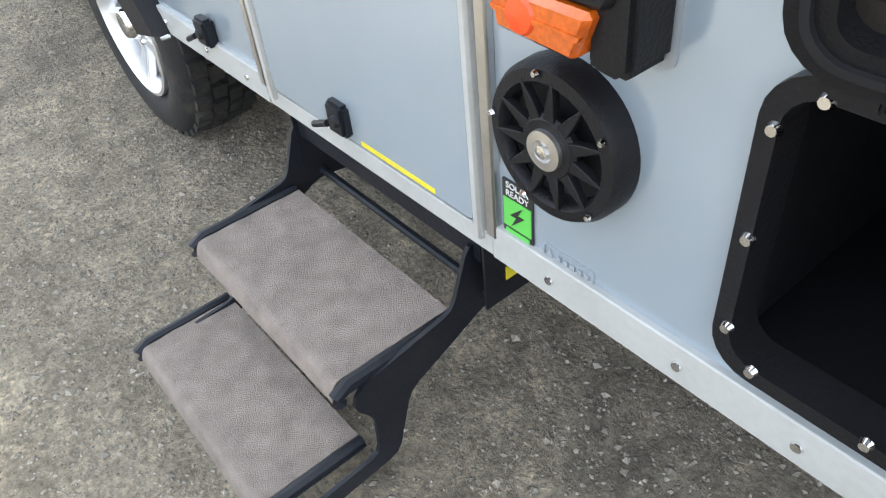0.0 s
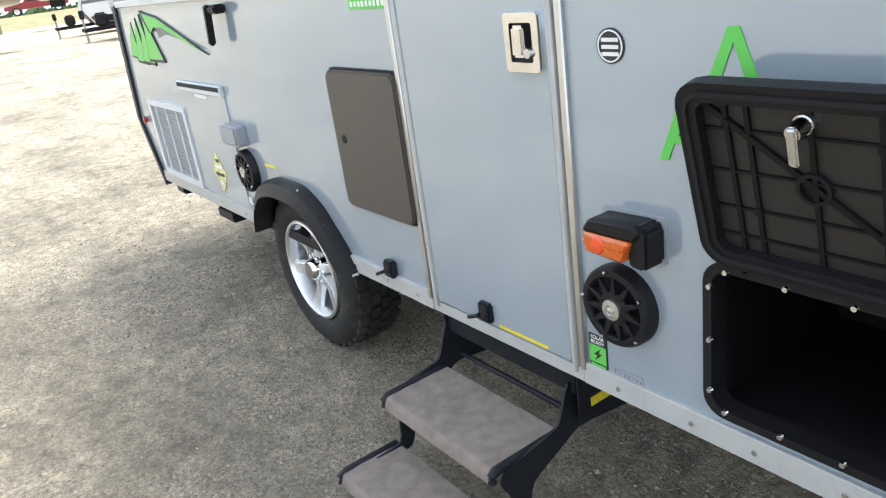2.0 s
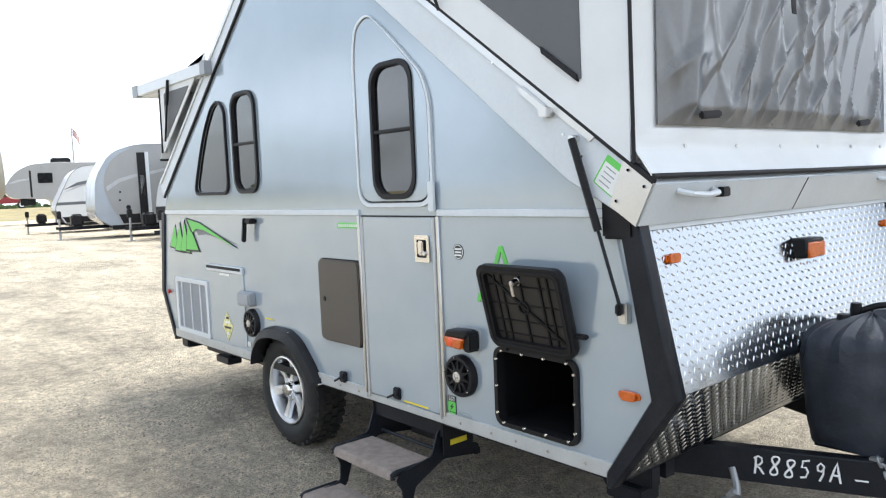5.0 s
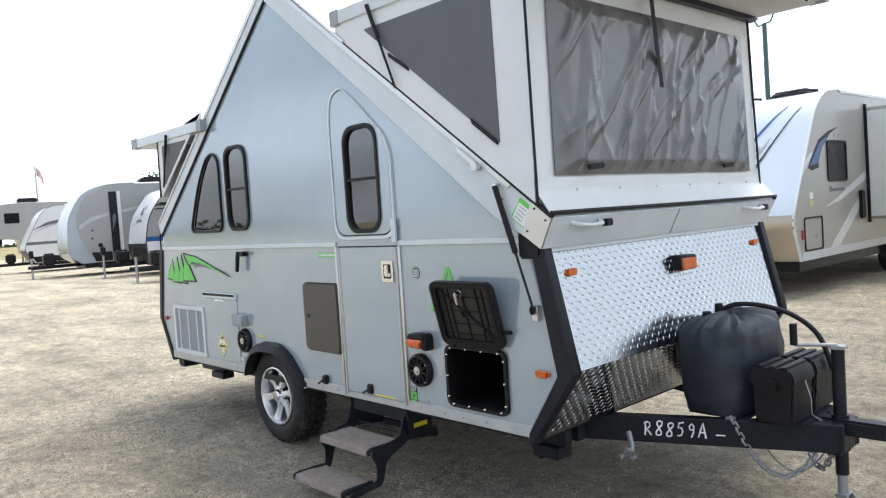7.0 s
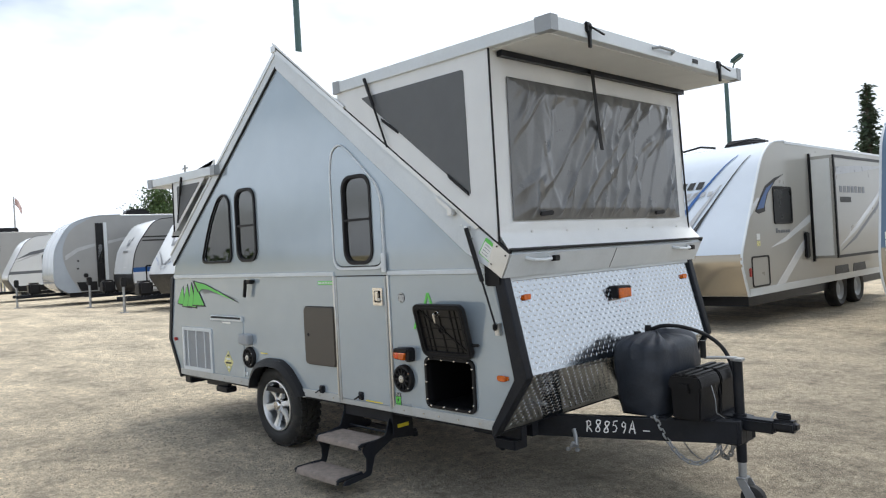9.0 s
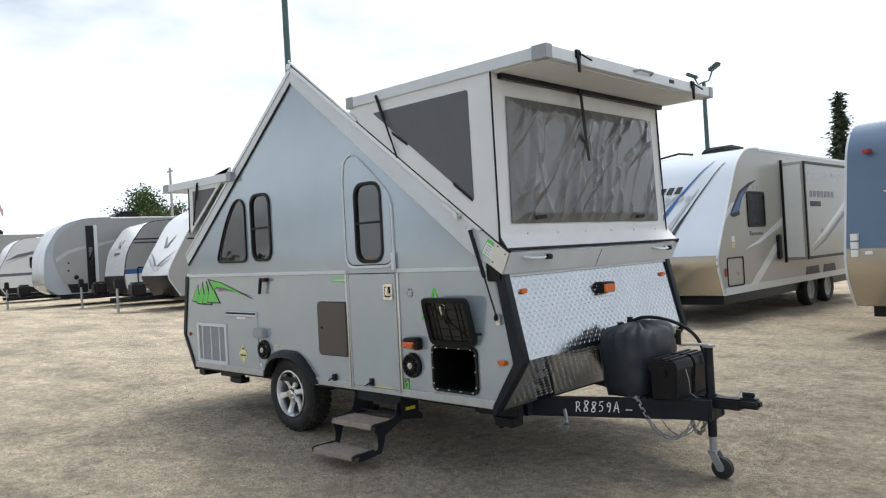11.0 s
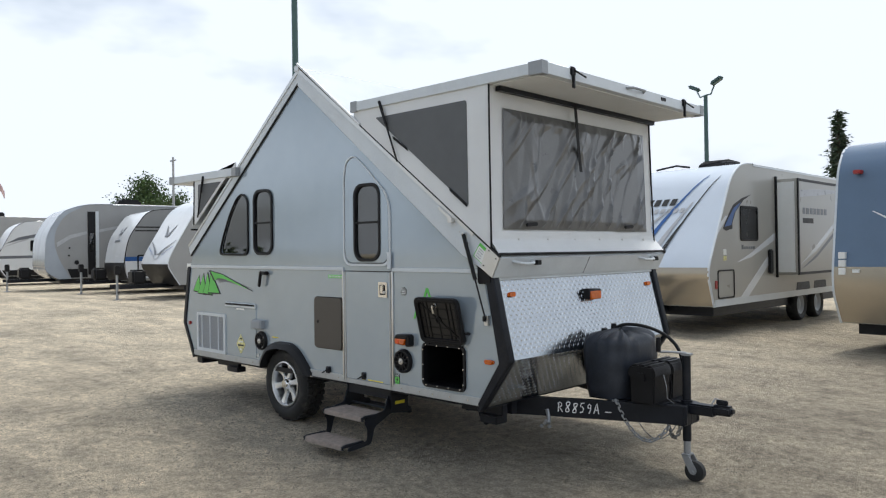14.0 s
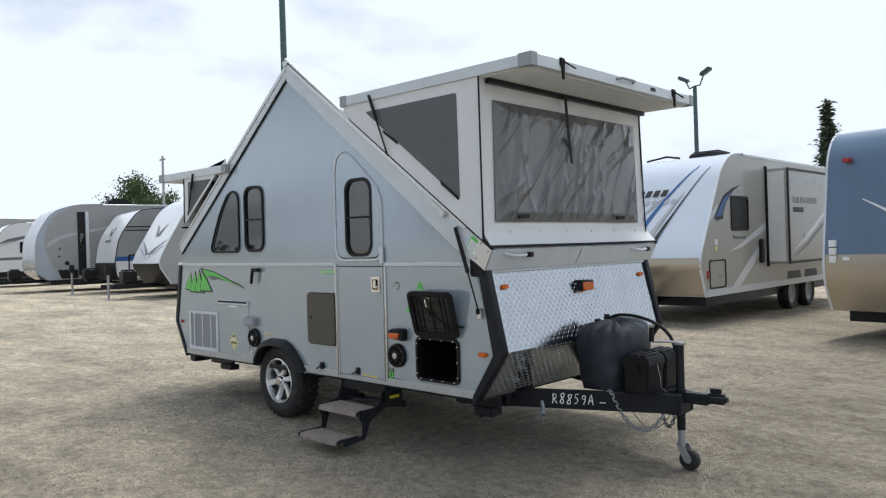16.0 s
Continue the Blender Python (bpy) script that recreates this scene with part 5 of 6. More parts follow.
# ---- things carried on the tongue ----
tank = thing("tank_cover", LEVEL @ Matrix.Translation((1.235, CY, 0.515)), "dark charcoal vinyl cover over two gas bottles", "tank cover")


def cover_at(a, b):
    t = 2 * math.pi * a
    sx, sy = 0.195, 0.310
    p = 3.2
    c, s = math.cos(t), math.sin(t)
    x = sx * math.copysign(abs(c) ** (2 / p), c)
    y = sy * math.copysign(abs(s) ** (2 / p), s)
    if b < 0.72:
        h = 0.36 * b / 0.72
        k = 0.90 + 0.12 * math.sin(b / 0.72 * 2.2)
    else:
        q = (b - 0.72) / 0.28
        h = 0.36 + 0.105 * math.sin(q * math.pi / 2)
        k = (0.90 + 0.12 * math.sin(2.2)) * (1 - q ** 2.6)
    wr = 0.026 * noise.noise((x * 8, y * 8, b * 4)) + 0.026 * noise.noise((x * 20, y * 20, b * 2)) * (0.3 + b)
    k += wr * (2.2 if b > 0.05 else 0)
    top = 0.022 * max(0, math.cos((y / sy) * math.pi * 1.0 + math.pi)) if b > 0.72 else 0
    return (x * k, y * k, h + top + wr * 0.5)


cb = sheet(cover_at, 72, 40)
bmesh.ops.remove_doubles(cb, verts=cb.verts, dist=1e-4)
bmesh.ops.recalc_face_normals(cb, faces=cb.faces)
tc_ = part("cover_skin", cb, VINYLCOVER, tank, "wrinkled charcoal vinyl")
part("valve_knob", moved(lathe([(0.022, -0.018), (0.026, 0.0), (0.022, 0.022)], 14), Matrix.Translation((-0.06, -0.13, 0.475)) @ Matrix.Rotation(radians(90), 4, "X")), BLACKP, tank)
part("valve_knob", moved(lathe([(0.020, -0.03), (0.024, 0.0), (0.020, 0.03)], 14), Matrix.Translation((-0.07, 0.02, 0.49)) @ Matrix.Rotation(radians(90), 4, "X")), BLACKP, tank)
part("gas_hose", tube(glide([(-0.05, 0.02, 0.49), (0.02, 0.05, 0.515), (0.14, 0.10, 0.505), (0.28, 0.13, 0.455), (0.39, 0.14, 0.36), (0.46, 0.12, 0.20)]), 0.013, 10), BLACKP, tank, "black rubber hose")


def battery_box(y):
    bt = thing("battery_box", LEVEL @ Matrix.Translation((1.560, y, 0.515)), "black plastic battery box with strapped lid on the tongue", "battery box", "battery boxes")
    part("box_body", moved(prism([(-0.088, 0.0), (0.088, 0.0), (0.098, 0.20), (-0.098, 0.20)], -0.115, 0.115, 0.010, 2), Matrix()), BLACKP, bt)
    part("box_lid", prism([(-0.106, 0.185), (0.106, 0.185), (0.106, 0.225), (0.085, 0.265), (-0.085, 0.265), (-0.106, 0.225)], -0.125, 0.125, 0.008, 2), BLACKP, bt)
    for k in (-0.055, 0.0, 0.055):
        part("lid_rib", box(k - 0.018, k + 0.018, -0.118, 0.118, 0.262, 0.274, 0.004), BLACKP, bt)
    part("lid_tab", box(-0.03, 0.03, -0.136, -0.118, 0.16, 0.22, 0.004), BLACKP, bt)


battery_box(CY - 0.155)
battery_box(CY + 0.115)
wires = thing("battery_wires", LEVEL @ Matrix.Translation((1.69, CY - 0.16, 0.515)), "white and black battery wires beside the boxes", "wires")
for k in range(3):
    part("wire", tube([(-0.02 + 0.012 * k, 0.02 * k, 0.20), (0.012 + 0.01 * k, -0.02 + 0.02 * k, 0.12), (0.005 + 0.012 * k, 0.0, 0.04), (0.03 + 0.01 * k, 0.05, 0.0)], 0.0026, 6), (GREYP, BLACKP, BLACKP)[k], wires)


# ---- other vehicles on the lot ----
LOT_TURN = 81.0                      # they all stand parallel


def along(prof, s):
    """The point at length s on an open outline."""
    for a, b_ in zip(prof, prof[1:]):
        A, B = Vector(a), Vector(b_)
        d = (B - A).length
        if s <= d:
            return A.lerp(B, s / d), (B - A).normalized()
        s -= d
    return Vector(prof[-1]), (Vector(prof[-1]) - Vector(prof[-2])).normalized()


def shell(prof, s0, s1, y0, y1, off, t=0.012, n=14):
    """A skin that follows an outline from s0 to s1, standing off it."""
    def at(a, b_):
        p, d = along(prof, s0 + (s1 - s0) * a)
        nrm = Vector((-d.y, d.x))
        if nrm.x > 0 and d.y > 0.05:
            nrm = -nrm
        q = p + nrm * off
        return (q.x, y0 + (y1 - y0) * b_, q.y)
    return thick(sheet(at, n, 3), t)


def curved(pts, r=0.35):
    """Round the inner corners of an open outline."""
    out = [pts[0]]
    for i in range(1, len(pts) - 1):
        p, a, c = Vector(pts[i]), Vector(pts[i - 1]), Vector(pts[i + 1])
        t = min(r, (a - p).length * 0.45, (c - p).length * 0.45)
        s, e = p + (a - p).normalized() * t, p + (c - p).normalized() * t
        for j in range(6):
            q = j / 5
            out.append(tuple((1 - q) ** 2 * s + 2 * q * (1 - q) * p + q * q * e))
    return out + [pts[-1]]


def lot_wheel(parent, x, r=0.34, down=0.0):
    w = part("wheel", moved(lathe([(0.20, 0.03), (r - 0.05, 0.0), (r - 0.01, 0.03), (r, 0.06), (r, 0.19), (r - 0.03, 0.22), (0.18, 0.21)], 28), Matrix.Translation((x, 0.03, r - down))), RUBBER, parent, "black tyre")
    part("rim", moved(lathe([(0.205, 0.028), (0.19, 0.035), (0.12, 0.07), (0.05, 0.05), (0.001, 0.05)], 24), Matrix.Translation((x, 0.03, r - down))), GREYP, w)


def lot_window(parent, x0, x1, z0, z1, y=0.0, r=0.06):
    w = part("window", panel(rr(x0, x1, z0, z1, r, 4), [rr(x0 + 0.035, x1 - 0.035, z0 + 0.035, z1 - 0.035, r * 0.7, 4)], y - 0.02, y), BLACKP, parent, "black-framed tinted window")
    part("pane", prism(rr(x0 + 0.03, x1 - 0.03, z0 + 0.03, z1 - 0.03, r * 0.7, 4), y - 0.010, y - 0.002), DARKGLASS, w)
    return w


def stripe(parent, pts, y, m, name="side_stripe"):
    part(name, prism(pts, y - 0.004, y), m, parent)


def travel_trailer(m, label, L, H, prof, side_m, cap_m, low_m, split, W=2.44, wheels=(), jack=True, bottom=0.45, slide=None, windows=(), hatches=(), roof_units=(), cap_over=0.0, edge_m=None, drop=0.0):
    """A box trailer whose nose is at x = 0 and whose visible flank is at y = 0."""
    tr = thing("travel_trailer", m, label, "travel trailer", "trailers on the lot")
    nose = curved(prof)
    outline = nose + [(L - 0.1, H), (L, H - 0.12), (L, bottom)]
    part("body", prism(outline, 0.0, W, 0.012, 1), side_m, tr, "fibreglass body walls")
    total = sum((Vector(b_) - Vector(a)).length for a, b_ in zip(nose, nose[1:]))
    part("front_cap", shell(nose, split, total, cap_over, W - cap_over, 0.006, 0.012, 24), cap_m, tr, "moulded upper front cap")
    part("lower_cap", shell(nose, 0.02, split, cap_over, W - cap_over, 0.005, 0.010, 8), low_m, tr, "lower front panel")
    part("edge_moulding", shell(nose, 0.0, total, -0.012, 0.022, 0.008, 0.02, 30), edge_m or TRIMW, tr, "narrow edge moulding")
    part("edge_moulding", shell(nose, 0.0, total, W - 0.022, W + 0.012, 0.008, 0.02, 30), edge_m or TRIMW, tr)
    part("roof_moulding", box(prof[-1][0], L, -0.012, 0.0, H - 0.05, H - 0.012), TRIMW, tr)
    part("underside", box(0.5, L - 0.2, 0.15, W - 0.15, bottom - 0.18, bottom), BLACKM, tr, "dark underframe")
    for x in wheels:
        lot_wheel(tr, x, down=drop)
        part("wheel_well", prism([(x - 0.42, bottom), (x - 0.34, bottom + 0.28), (x + 0.34, bottom + 0.28), (x + 0.42, bottom)], -0.006, 0.02), BLACKP, tr)
    if jack:
        part("tongue", joined([moved(box(-1.05, 0.75, -0.04, 0.04, bottom - 0.12, bottom - 0.02), Matrix.Translation((0, W / 2 - 0.28, 0)) @ Matrix.Rotation(radians(14), 4, "Z")), moved(box(-1.05, 0.75, -0.04, 0.04, bottom - 0.12, bottom - 0.02), Matrix.Translation((0, W / 2 + 0.28, 0)) @ Matrix.Rotation(radians(-14), 4, "Z"))]), BLACKM, tr, "black tongue frame")
        part("tongue_jack", tube([(-0.95, W / 2, -drop), (-0.95, W / 2, bottom + 0.42)], 0.035, 10), GALV, tr)
        part("jack_head", box(-1.02, -0.88, W / 2 - 0.08, W / 2 + 0.08, bottom + 0.25, bottom + 0.50, 0.02), BLACKP, tr)
        part("jack_foot", box(-1.05, -0.85, W / 2 - 0.1, W / 2 + 0.1, -drop, 0.03 - drop), GALV, tr)
        part("gas_cover", box(-0.62, -0.25, W / 2 - 0.26, W / 2 + 0.26, bottom - 0.02, bottom + 0.38, 0.06, 3), BLACKP, tr, "black gas bottle cover")
    for x0, x1, z0, z1 in windows:
        lot_window(tr, x0, x1, z0, z1)
    for x0, x1, z0, z1 in hatches:
        part("cargo_hatch", panel(rr(x0, x1, z0, z1, 0.05, 3), [rr(x0 + 0.025, x1 - 0.025, z0 + 0.025, z1 - 0.025, 0.04, 3)], -0.012, 0.0), BLACKP, tr, "black-framed cargo hatch")
    for x, y in roof_units:
        part("roof_air_unit", prism([(x - 0.45, H), (x + 0.45, H), (x + 0.38, H + 0.24), (x - 0.30, H + 0.26), (x - 0.42, H + 0.14)], y - 0.33, y + 0.33, 0.06, 2), BLACKP if y > 0.9 else GREYP, tr, "rooftop air conditioner")
    if slide:
        x0, x1, z0, z1, d = slide
        sl = part("slide_out", box(x0, x1, -d, 0.02, z0, z1, 0.01), side_m, tr, "extended slide-out room")
        part("slide_face", box(x0 + 0.07, x1 - 0.07, -d - 0.006, -d, z0 + 0.07, z1 - 0.07), side_m, sl)
        part("slide_flange", panel([(x0, z0), (x1, z0), (x1, z1), (x0, z1)], [[(x0 + 0.05, z0 + 0.05), (x1 - 0.05, z0 + 0.05), (x1 - 0.05, z1 - 0.05), (x0 + 0.05, z1 - 0.05)]], -d - 0.012, -d + 0.02), BLACKP, sl, "black slide flange")
        part("slide_end", box(x0 - 0.03, x0, -d + 0.06, -0.05, z0 + 0.05, z1 - 0.06), PAPER, sl, "white slide-out end wall")
        part("slide_seal", box(x0 - 0.04, x0 + 0.02, -0.035, 0.0, z0 - 0.05, z1 + 0.06), BLACKP, sl)
    return tr


NOSE_A = [(0.22, 0.45), (0.0, 1.02), (0.10, 1.25), (0.95, 2.72), (1.35, 2.98), (1.9, 3.02)]
def stand(x, y, turn=LOT_TURN):
    return pose(x, y, lot_height(x, y), 0, 0, turn)


freedom = travel_trailer(Matrix.Translation((0, 0, 0.08)) @ stand(-1.32, 8.25, 89.0), "beige and white travel trailer with blue swooshes and an open slide-out", 7.4, 3.02, NOSE_A, GELTAN, GELSHADE, CHAMP, 0.72, wheels=(4.35, 5.35), jack=True, drop=0.08,
                         windows=((1.30, 2.06, 1.58, 2.22),), hatches=((0.36, 1.02, 0.58, 1.08),), roof_units=((3.2, 1.2),), slide=(2.95, 6.2, 0.92, 2.78, 0.42))
# flank graphics: a dark-edged blue swoosh and pale sweeping bands
stripe(freedom, [(0.60, 1.80), (0.72, 1.76), (0.98, 1.80), (0.98, 1.90), (1.12, 2.10), (1.45, 2.32), (1.80, 2.44), (1.40, 2.36), (1.02, 2.22), (0.80, 2.02)], 0.0, INK)
stripe(freedom, [(0.66, 1.83), (0.92, 1.86), (1.06, 2.08), (1.34, 2.28), (1.06, 2.18), (0.84, 2.00)], -0.004, BLUEV)
stripe(freedom, [(0.30, 1.62), (0.62, 1.88), (0.80, 2.02), (0.70, 2.02), (0.45, 1.86)], 0.0, GEL)
stripe(freedom, [(1.16, 1.20), (1.75, 1.28), (2.88, 1.60), (2.88, 1.74), (1.75, 1.36)], 0.0, GEL)
stripe(freedom, [(1.28, 0.57), (1.62, 0.57), (2.55, 1.12), (2.80, 1.40), (2.40, 1.22)], 0.0, GEL)
part("flank_rail", box(0.25, 7.2, -0.010, 0.0, 0.45, 0.57), TRIMW, freedom, "white lower rail")
part("utility_panel", box(2.52, 2.70, -0.05, 0.0, 0.95, 1.42, 0.02), BLACKP, freedom, "black utility panel")
part("marker_lamp", box(0.26, 0.32, -0.02, 0.0, 0.76, 0.90, 0.006), REDLENS, freedom, "small red marker lamp")
stripe(freedom, [(0.60, 1.34), (0.72, 1.34), (0.72, 1.44), (0.60, 1.44)], 0.0, PAPER, "paper_notice")
stripe(freedom, [(0.60, 1.24), (0.72, 1.24), (0.72, 1.32), (0.60, 1.32)], 0.0, WORNYELLOW, "paper_notice")
for k in range(6):
    stripe(freedom, [(1.36 + 0.10 * k, 1.43), (1.43 + 0.10 * k, 1.43), (1.43 + 0.10 * k, 1.48 + 0.03 * (k == 0)), (1.36 + 0.10 * k, 1.48 + 0.03 * (k == 0))], 0.0, GREYV, "print_bar")
# slide-out face: dark and pale bands, bars in place of the name
for k in range(7):
    stripe(freedom, [(3.18 + 0.20 * k, 2.10), (3.32 + 0.20 * k, 2.10), (3.32 + 0.20 * k, 2.22), (3.18 + 0.20 * k, 2.22)], -0.426, GREYV, "print_bar")
stripe(freedom, [(3.18, 1.92), (3.75, 1.92), (3.75, 2.02), (3.18, 2.02)], -0.426, INK, "print_bar")
stripe(freedom, [(3.05, 1.12), (3.9, 1.38), (5.2, 1.95), (6.1, 2.55), (5.2, 2.05), (3.9, 1.48)], -0.426, GEL)
stripe(freedom, [(3.05, 1.02), (3.9, 1.24), (5.2, 1.78), (6.1, 2.40), (5.2, 1.86), (3.9, 1.30)], -0.426, GREYV)
stripe(freedom, [(3.05, 2.42), (4.2, 2.50), (6.0, 2.66), (4.2, 2.62), (3.05, 2.56)], -0.426, SILVERV)
# cap graphics: sweeping lines over the nose
cap_line = curved(NOSE_A)


def cap_stripe(parent, s0, y0, s1, y1, w0, w1, m, off=0.022):
    def at(a, b_):
        p, d = along(cap_line, s0 + (s1 - s0) * a)
        nrm = Vector((-d.y, d.x))
        q = p + nrm * off
        y = y0 + (y1 - y0) * a ** 1.25
        return (q.x, y + (b_ - 0.5) * (w0 + (w1 - w0) * a), q.y)
    part("cap_stripe", thick(sheet(at, 14, 2), 0.003), m, parent)


cap_stripe(freedom, 0.85, 1.85, 1.55, 1.25, 0.50, 0.06, BLUEV, 0.020)
cap_stripe(freedom, 1.25, 1.25, 2.65, 0.42, 0.10, 0.015, BLUEV, 0.020)
cap_stripe(freedom, 0.80, 1.95, 2.0, 0.90, 0.20, 0.03, SILVERV, 0.020)
cap_stripe(freedom, 0.78, 0.98, 2.60, 0.20, 0.055, 0.012, INK, 0.020)
cap_stripe(freedom, 0.76, 1.18, 2.05, 0.58, 0.16, 0.02, SILVERV, 0.020)
cap_stripe(freedom, 0.95, 0.98, 1.75, 0.62, 0.03, 0.01, INK, 0.021)
for k in range(6):
    cap_stripe(freedom, 2.00, 0.98 + 0.16 * k, 2.14, 0.94 + 0.16 * k, 0.11, 0.11, INK, 0.020)
for k in range(7):
    cap_stripe(freedom, 1.84, 0.76 + 0.13 * k, 1.93, 0.74 + 0.13 * k, 0.08, 0.08, SILVERV, 0.020)
for y in (0.55, 1.45):
    part("solar_panel", tube([(1.6, y - 0.35, 3.03), (1.75, y, 3.10), (1.6, y + 0.35, 3.03)], 0.02), BLACKP, freedom)

NOSE_B = [(0.25, 0.50), (0.02, 0.95), (0.0, 1.25), (0.24, 2.88), (0.46, 3.22), (1.1, 3.32)]
navy = travel_trailer(stand(3.03, 8.05), "travel trailer with a slate blue cap over a champagne lower panel", 7.5, 3.32, NOSE_B, GELTAN, NAVY, CHAMP, 0.92, W=2.50, wheels=(3.6, 4.5), bottom=0.50, jack=False)
part("marker_lamp", box(0.10, 0.26, 2.12, 2.22, 2.76, 2.82, 0.01), REDLENS, navy, "red marker lamp")
cap_line = curved(NOSE_B)
cap_stripe(navy, 1.05, 0.9, 1.75, 1.95, 0.22, 0.03, GEL, 0.02)
for z in (1.30, 1.42, 1.54):
    part("paper_notice", box(-0.02, 0.06, 2.30, 2.40, z - 0.05, z + 0.05), PAPER, navy)
part("paper_notice", box(-0.02, 0.06, 2.10, 2.20, 1.28, 1.33), PAPER, navy)

# left-hand row
NOSE_C = [(0.15, 0.40), (0.0, 0.80), (0.15, 1.75), (0.75, 2.60), (1.3, 2.66), (2.0, 2.70)]
white_a = travel_trailer(stand(-15.0, 5.4), "white travel trailer with blue-striped cap over a black nose", 7.0, 2.85, [(0.35, 0.40), (0.0, 0.95), (0.15, 1.30), (0.85, 2.50), (1.3, 2.80), (1.8, 2.85)], GELGREY, GEL, BLACKP, 0.66, wheels=(3.4, 4.3))
cap_line = curved([(0.35, 0.40), (0.0, 0.95), (0.15, 1.30), (0.85, 2.50), (1.3, 2.80), (1.8, 2.85)])
for q in (-1, 1):
    cap_stripe(white_a, 0.92, 1.22 + 0.12 * q, 1.36, 1.22 + 1.10 * q, 0.20, 0.05, GREYV)
    cap_stripe(white_a, 0.92, 1.22 + 0.45 * q, 1.18, 1.22 + 1.12 * q, 0.10, 0.05, BLUEV, 0.026)
    cap_stripe(white_a, 0.78, 1.22 + 0.10 * q, 1.05, 1.22 + 0.75 * q, 0.10, 0.04, SILVERV, 0.030)
    cap_stripe(white_a, 1.50, 1.22 + 0.05 * q, 1.88, 1.22 + 0.42 * q, 0.22, 0.04, GREYV)
part("paper_notice", box(0.55, 0.80, -0.012, 0.0, 0.72, 0.98), PAPER, white_a)
white_b = travel_trailer(stand(-19.0, 5.95), "white-capped travel trailer with grey flank and black lower nose", 7.0, 2.62, NOSE_C, GELGREY, GEL, BLACKP, 0.60, wheels=(3.4, 4.3), edge_m=BLACKP)
stripe(white_b, [(0.06, 1.02), (1.10, 1.02), (1.10, 1.16), (0.07, 1.16)], 0.0, BLUEV)
stripe(white_b, [(0.10, 0.48), (1.10, 0.48), (1.10, 1.02), (0.06, 1.02)], 0.0, GEL, "lower_panel")
for z in (1.95, 2.06):
    stripe(white_b, [(0.36, z), (3.0, z), (3.0, z + 0.045), (0.38, z + 0.045)], 0.0, INK)
part("cargo_hatch", panel(rr(0.42, 0.85, 0.55, 1.22, 0.06), [rr(0.46, 0.81, 0.59, 1.18, 0.05)], -0.014, -0.004), BLACKP, white_b, "black-framed cargo hatch")
cap_line = curved(NOSE_C)
for y, s0, s1, w in ((1.22, 1.50, 1.62, 0.30), (1.05, 1.66, 1.80, 0.10), (1.40, 1.64, 1.76, 0.10), (1.22, 1.26, 1.34, 0.62), (0.90, 0.80, 0.82, 0.40)):
    cap_stripe(white_b, s0, y, s1, y, w, w, GREYV if s0 > 1 else SILVERV)
NOSE_D = [(0.45, 0.42), (0.0, 0.70), (0.05, 1.90), (0.55, 2.75), (1.3, 3.0), (2.2, 3.02)]
grey_c = travel_trailer(stand(-23.0, 5.0), "grey travel trailer with rounded silver cap and black slide seal", 8.5, 3.02, NOSE_D, GELGREY, SILVERGEL, SILVERGEL, 0.55, wheels=(4.2, 5.1), roof_units=((3.0, 1.2),), edge_m=SILVERGEL)
wrap = [p for p in curved(NOSE_D) if p[1] < 2.93]
part("cap_wrap", prism(wrap + curved([(1.25, 2.92), (0.62, 2.60), (0.34, 2.05), (0.30, 1.60), (0.48, 1.00), (0.82, 0.42)], 0.3), -0.008, 0.0), SILVERGEL, grey_c, "silver cap wrapping round the corner")
seal = part("slide_seal", box(1.36, 1.60, -0.03, 0.0, 0.55, 2.74), BLACKP, grey_c, "black slide seal strip")
part("strip_pane", box(1.42, 1.54, -0.038, -0.03, 1.35, 2.0), TINT, seal)
part("strip_trim", box(1.62, 1.72, -0.02, 0.0, 0.55, 2.76), TRIMW, grey_c)
stripe(grey_c, [(0.40, 1.52), (0.80, 1.80), (1.34, 1.96), (1.34, 2.06), (0.78, 1.92), (0.38, 1.66)], 0.0, SILVERV)
stripe(grey_c, [(1.74, 2.02), (2.6, 2.22), (4.2, 2.34), (4.2, 2.38), (2.6, 2.30), (1.74, 2.12)], 0.0, SILVERV)
stripe(grey_c, [(0.82, 0.46), (1.34, 0.46), (1.34, 0.76), (0.70, 0.76)], 0.0, BLACKP)
for x, z, q in ((1.00, 0.98, 0.07), (0.78, 1.48, 0.03), (0.76, 1.22, 0.03)):
    part("vent_plate", moved(lathe([(0.001, -0.02), (q, -0.02), (q * 1.1, 0.0)], 14), Matrix.Translation((x, 0, z))), BLACKP, grey_c)
NOSE_E = [(0.35, 0.40), (0.0, 0.95), (0.12, 1.3), (0.70, 2.45), (1.1, 2.72), (1.6, 2.75)]
white_d = travel_trailer(stand(-31.0, 5.70), "white travel trailer with silver waves and a small window", 7.0, 2.75, NOSE_E, GEL, GEL, BLACKP, 0.62, wheels=(3.4, 4.3), windows=((1.32, 1.75, 1.44, 1.92),), edge_m=GREYV)
stripe(white_d, [(0.35, 1.75), (0.9, 2.05), (2.2, 2.32), (4.0, 2.40), (2.2, 2.18), (0.9, 1.92)], 0.0, GREYV)
stripe(white_d, [(0.30, 1.62), (0.9, 1.84), (1.25, 1.94), (1.25, 2.0), (0.9, 1.90)], 0.0, SILVERV)
stripe(white_d, [(0.05, 1.14), (4.5, 1.20), (4.5, 1.30), (0.10, 1.26)], 0.0, GREYV)
stripe(white_d, [(0.40, 0.42), (4.5, 0.42), (4.5, 0.66), (0.25, 0.66)], 0.0, BLACKP)


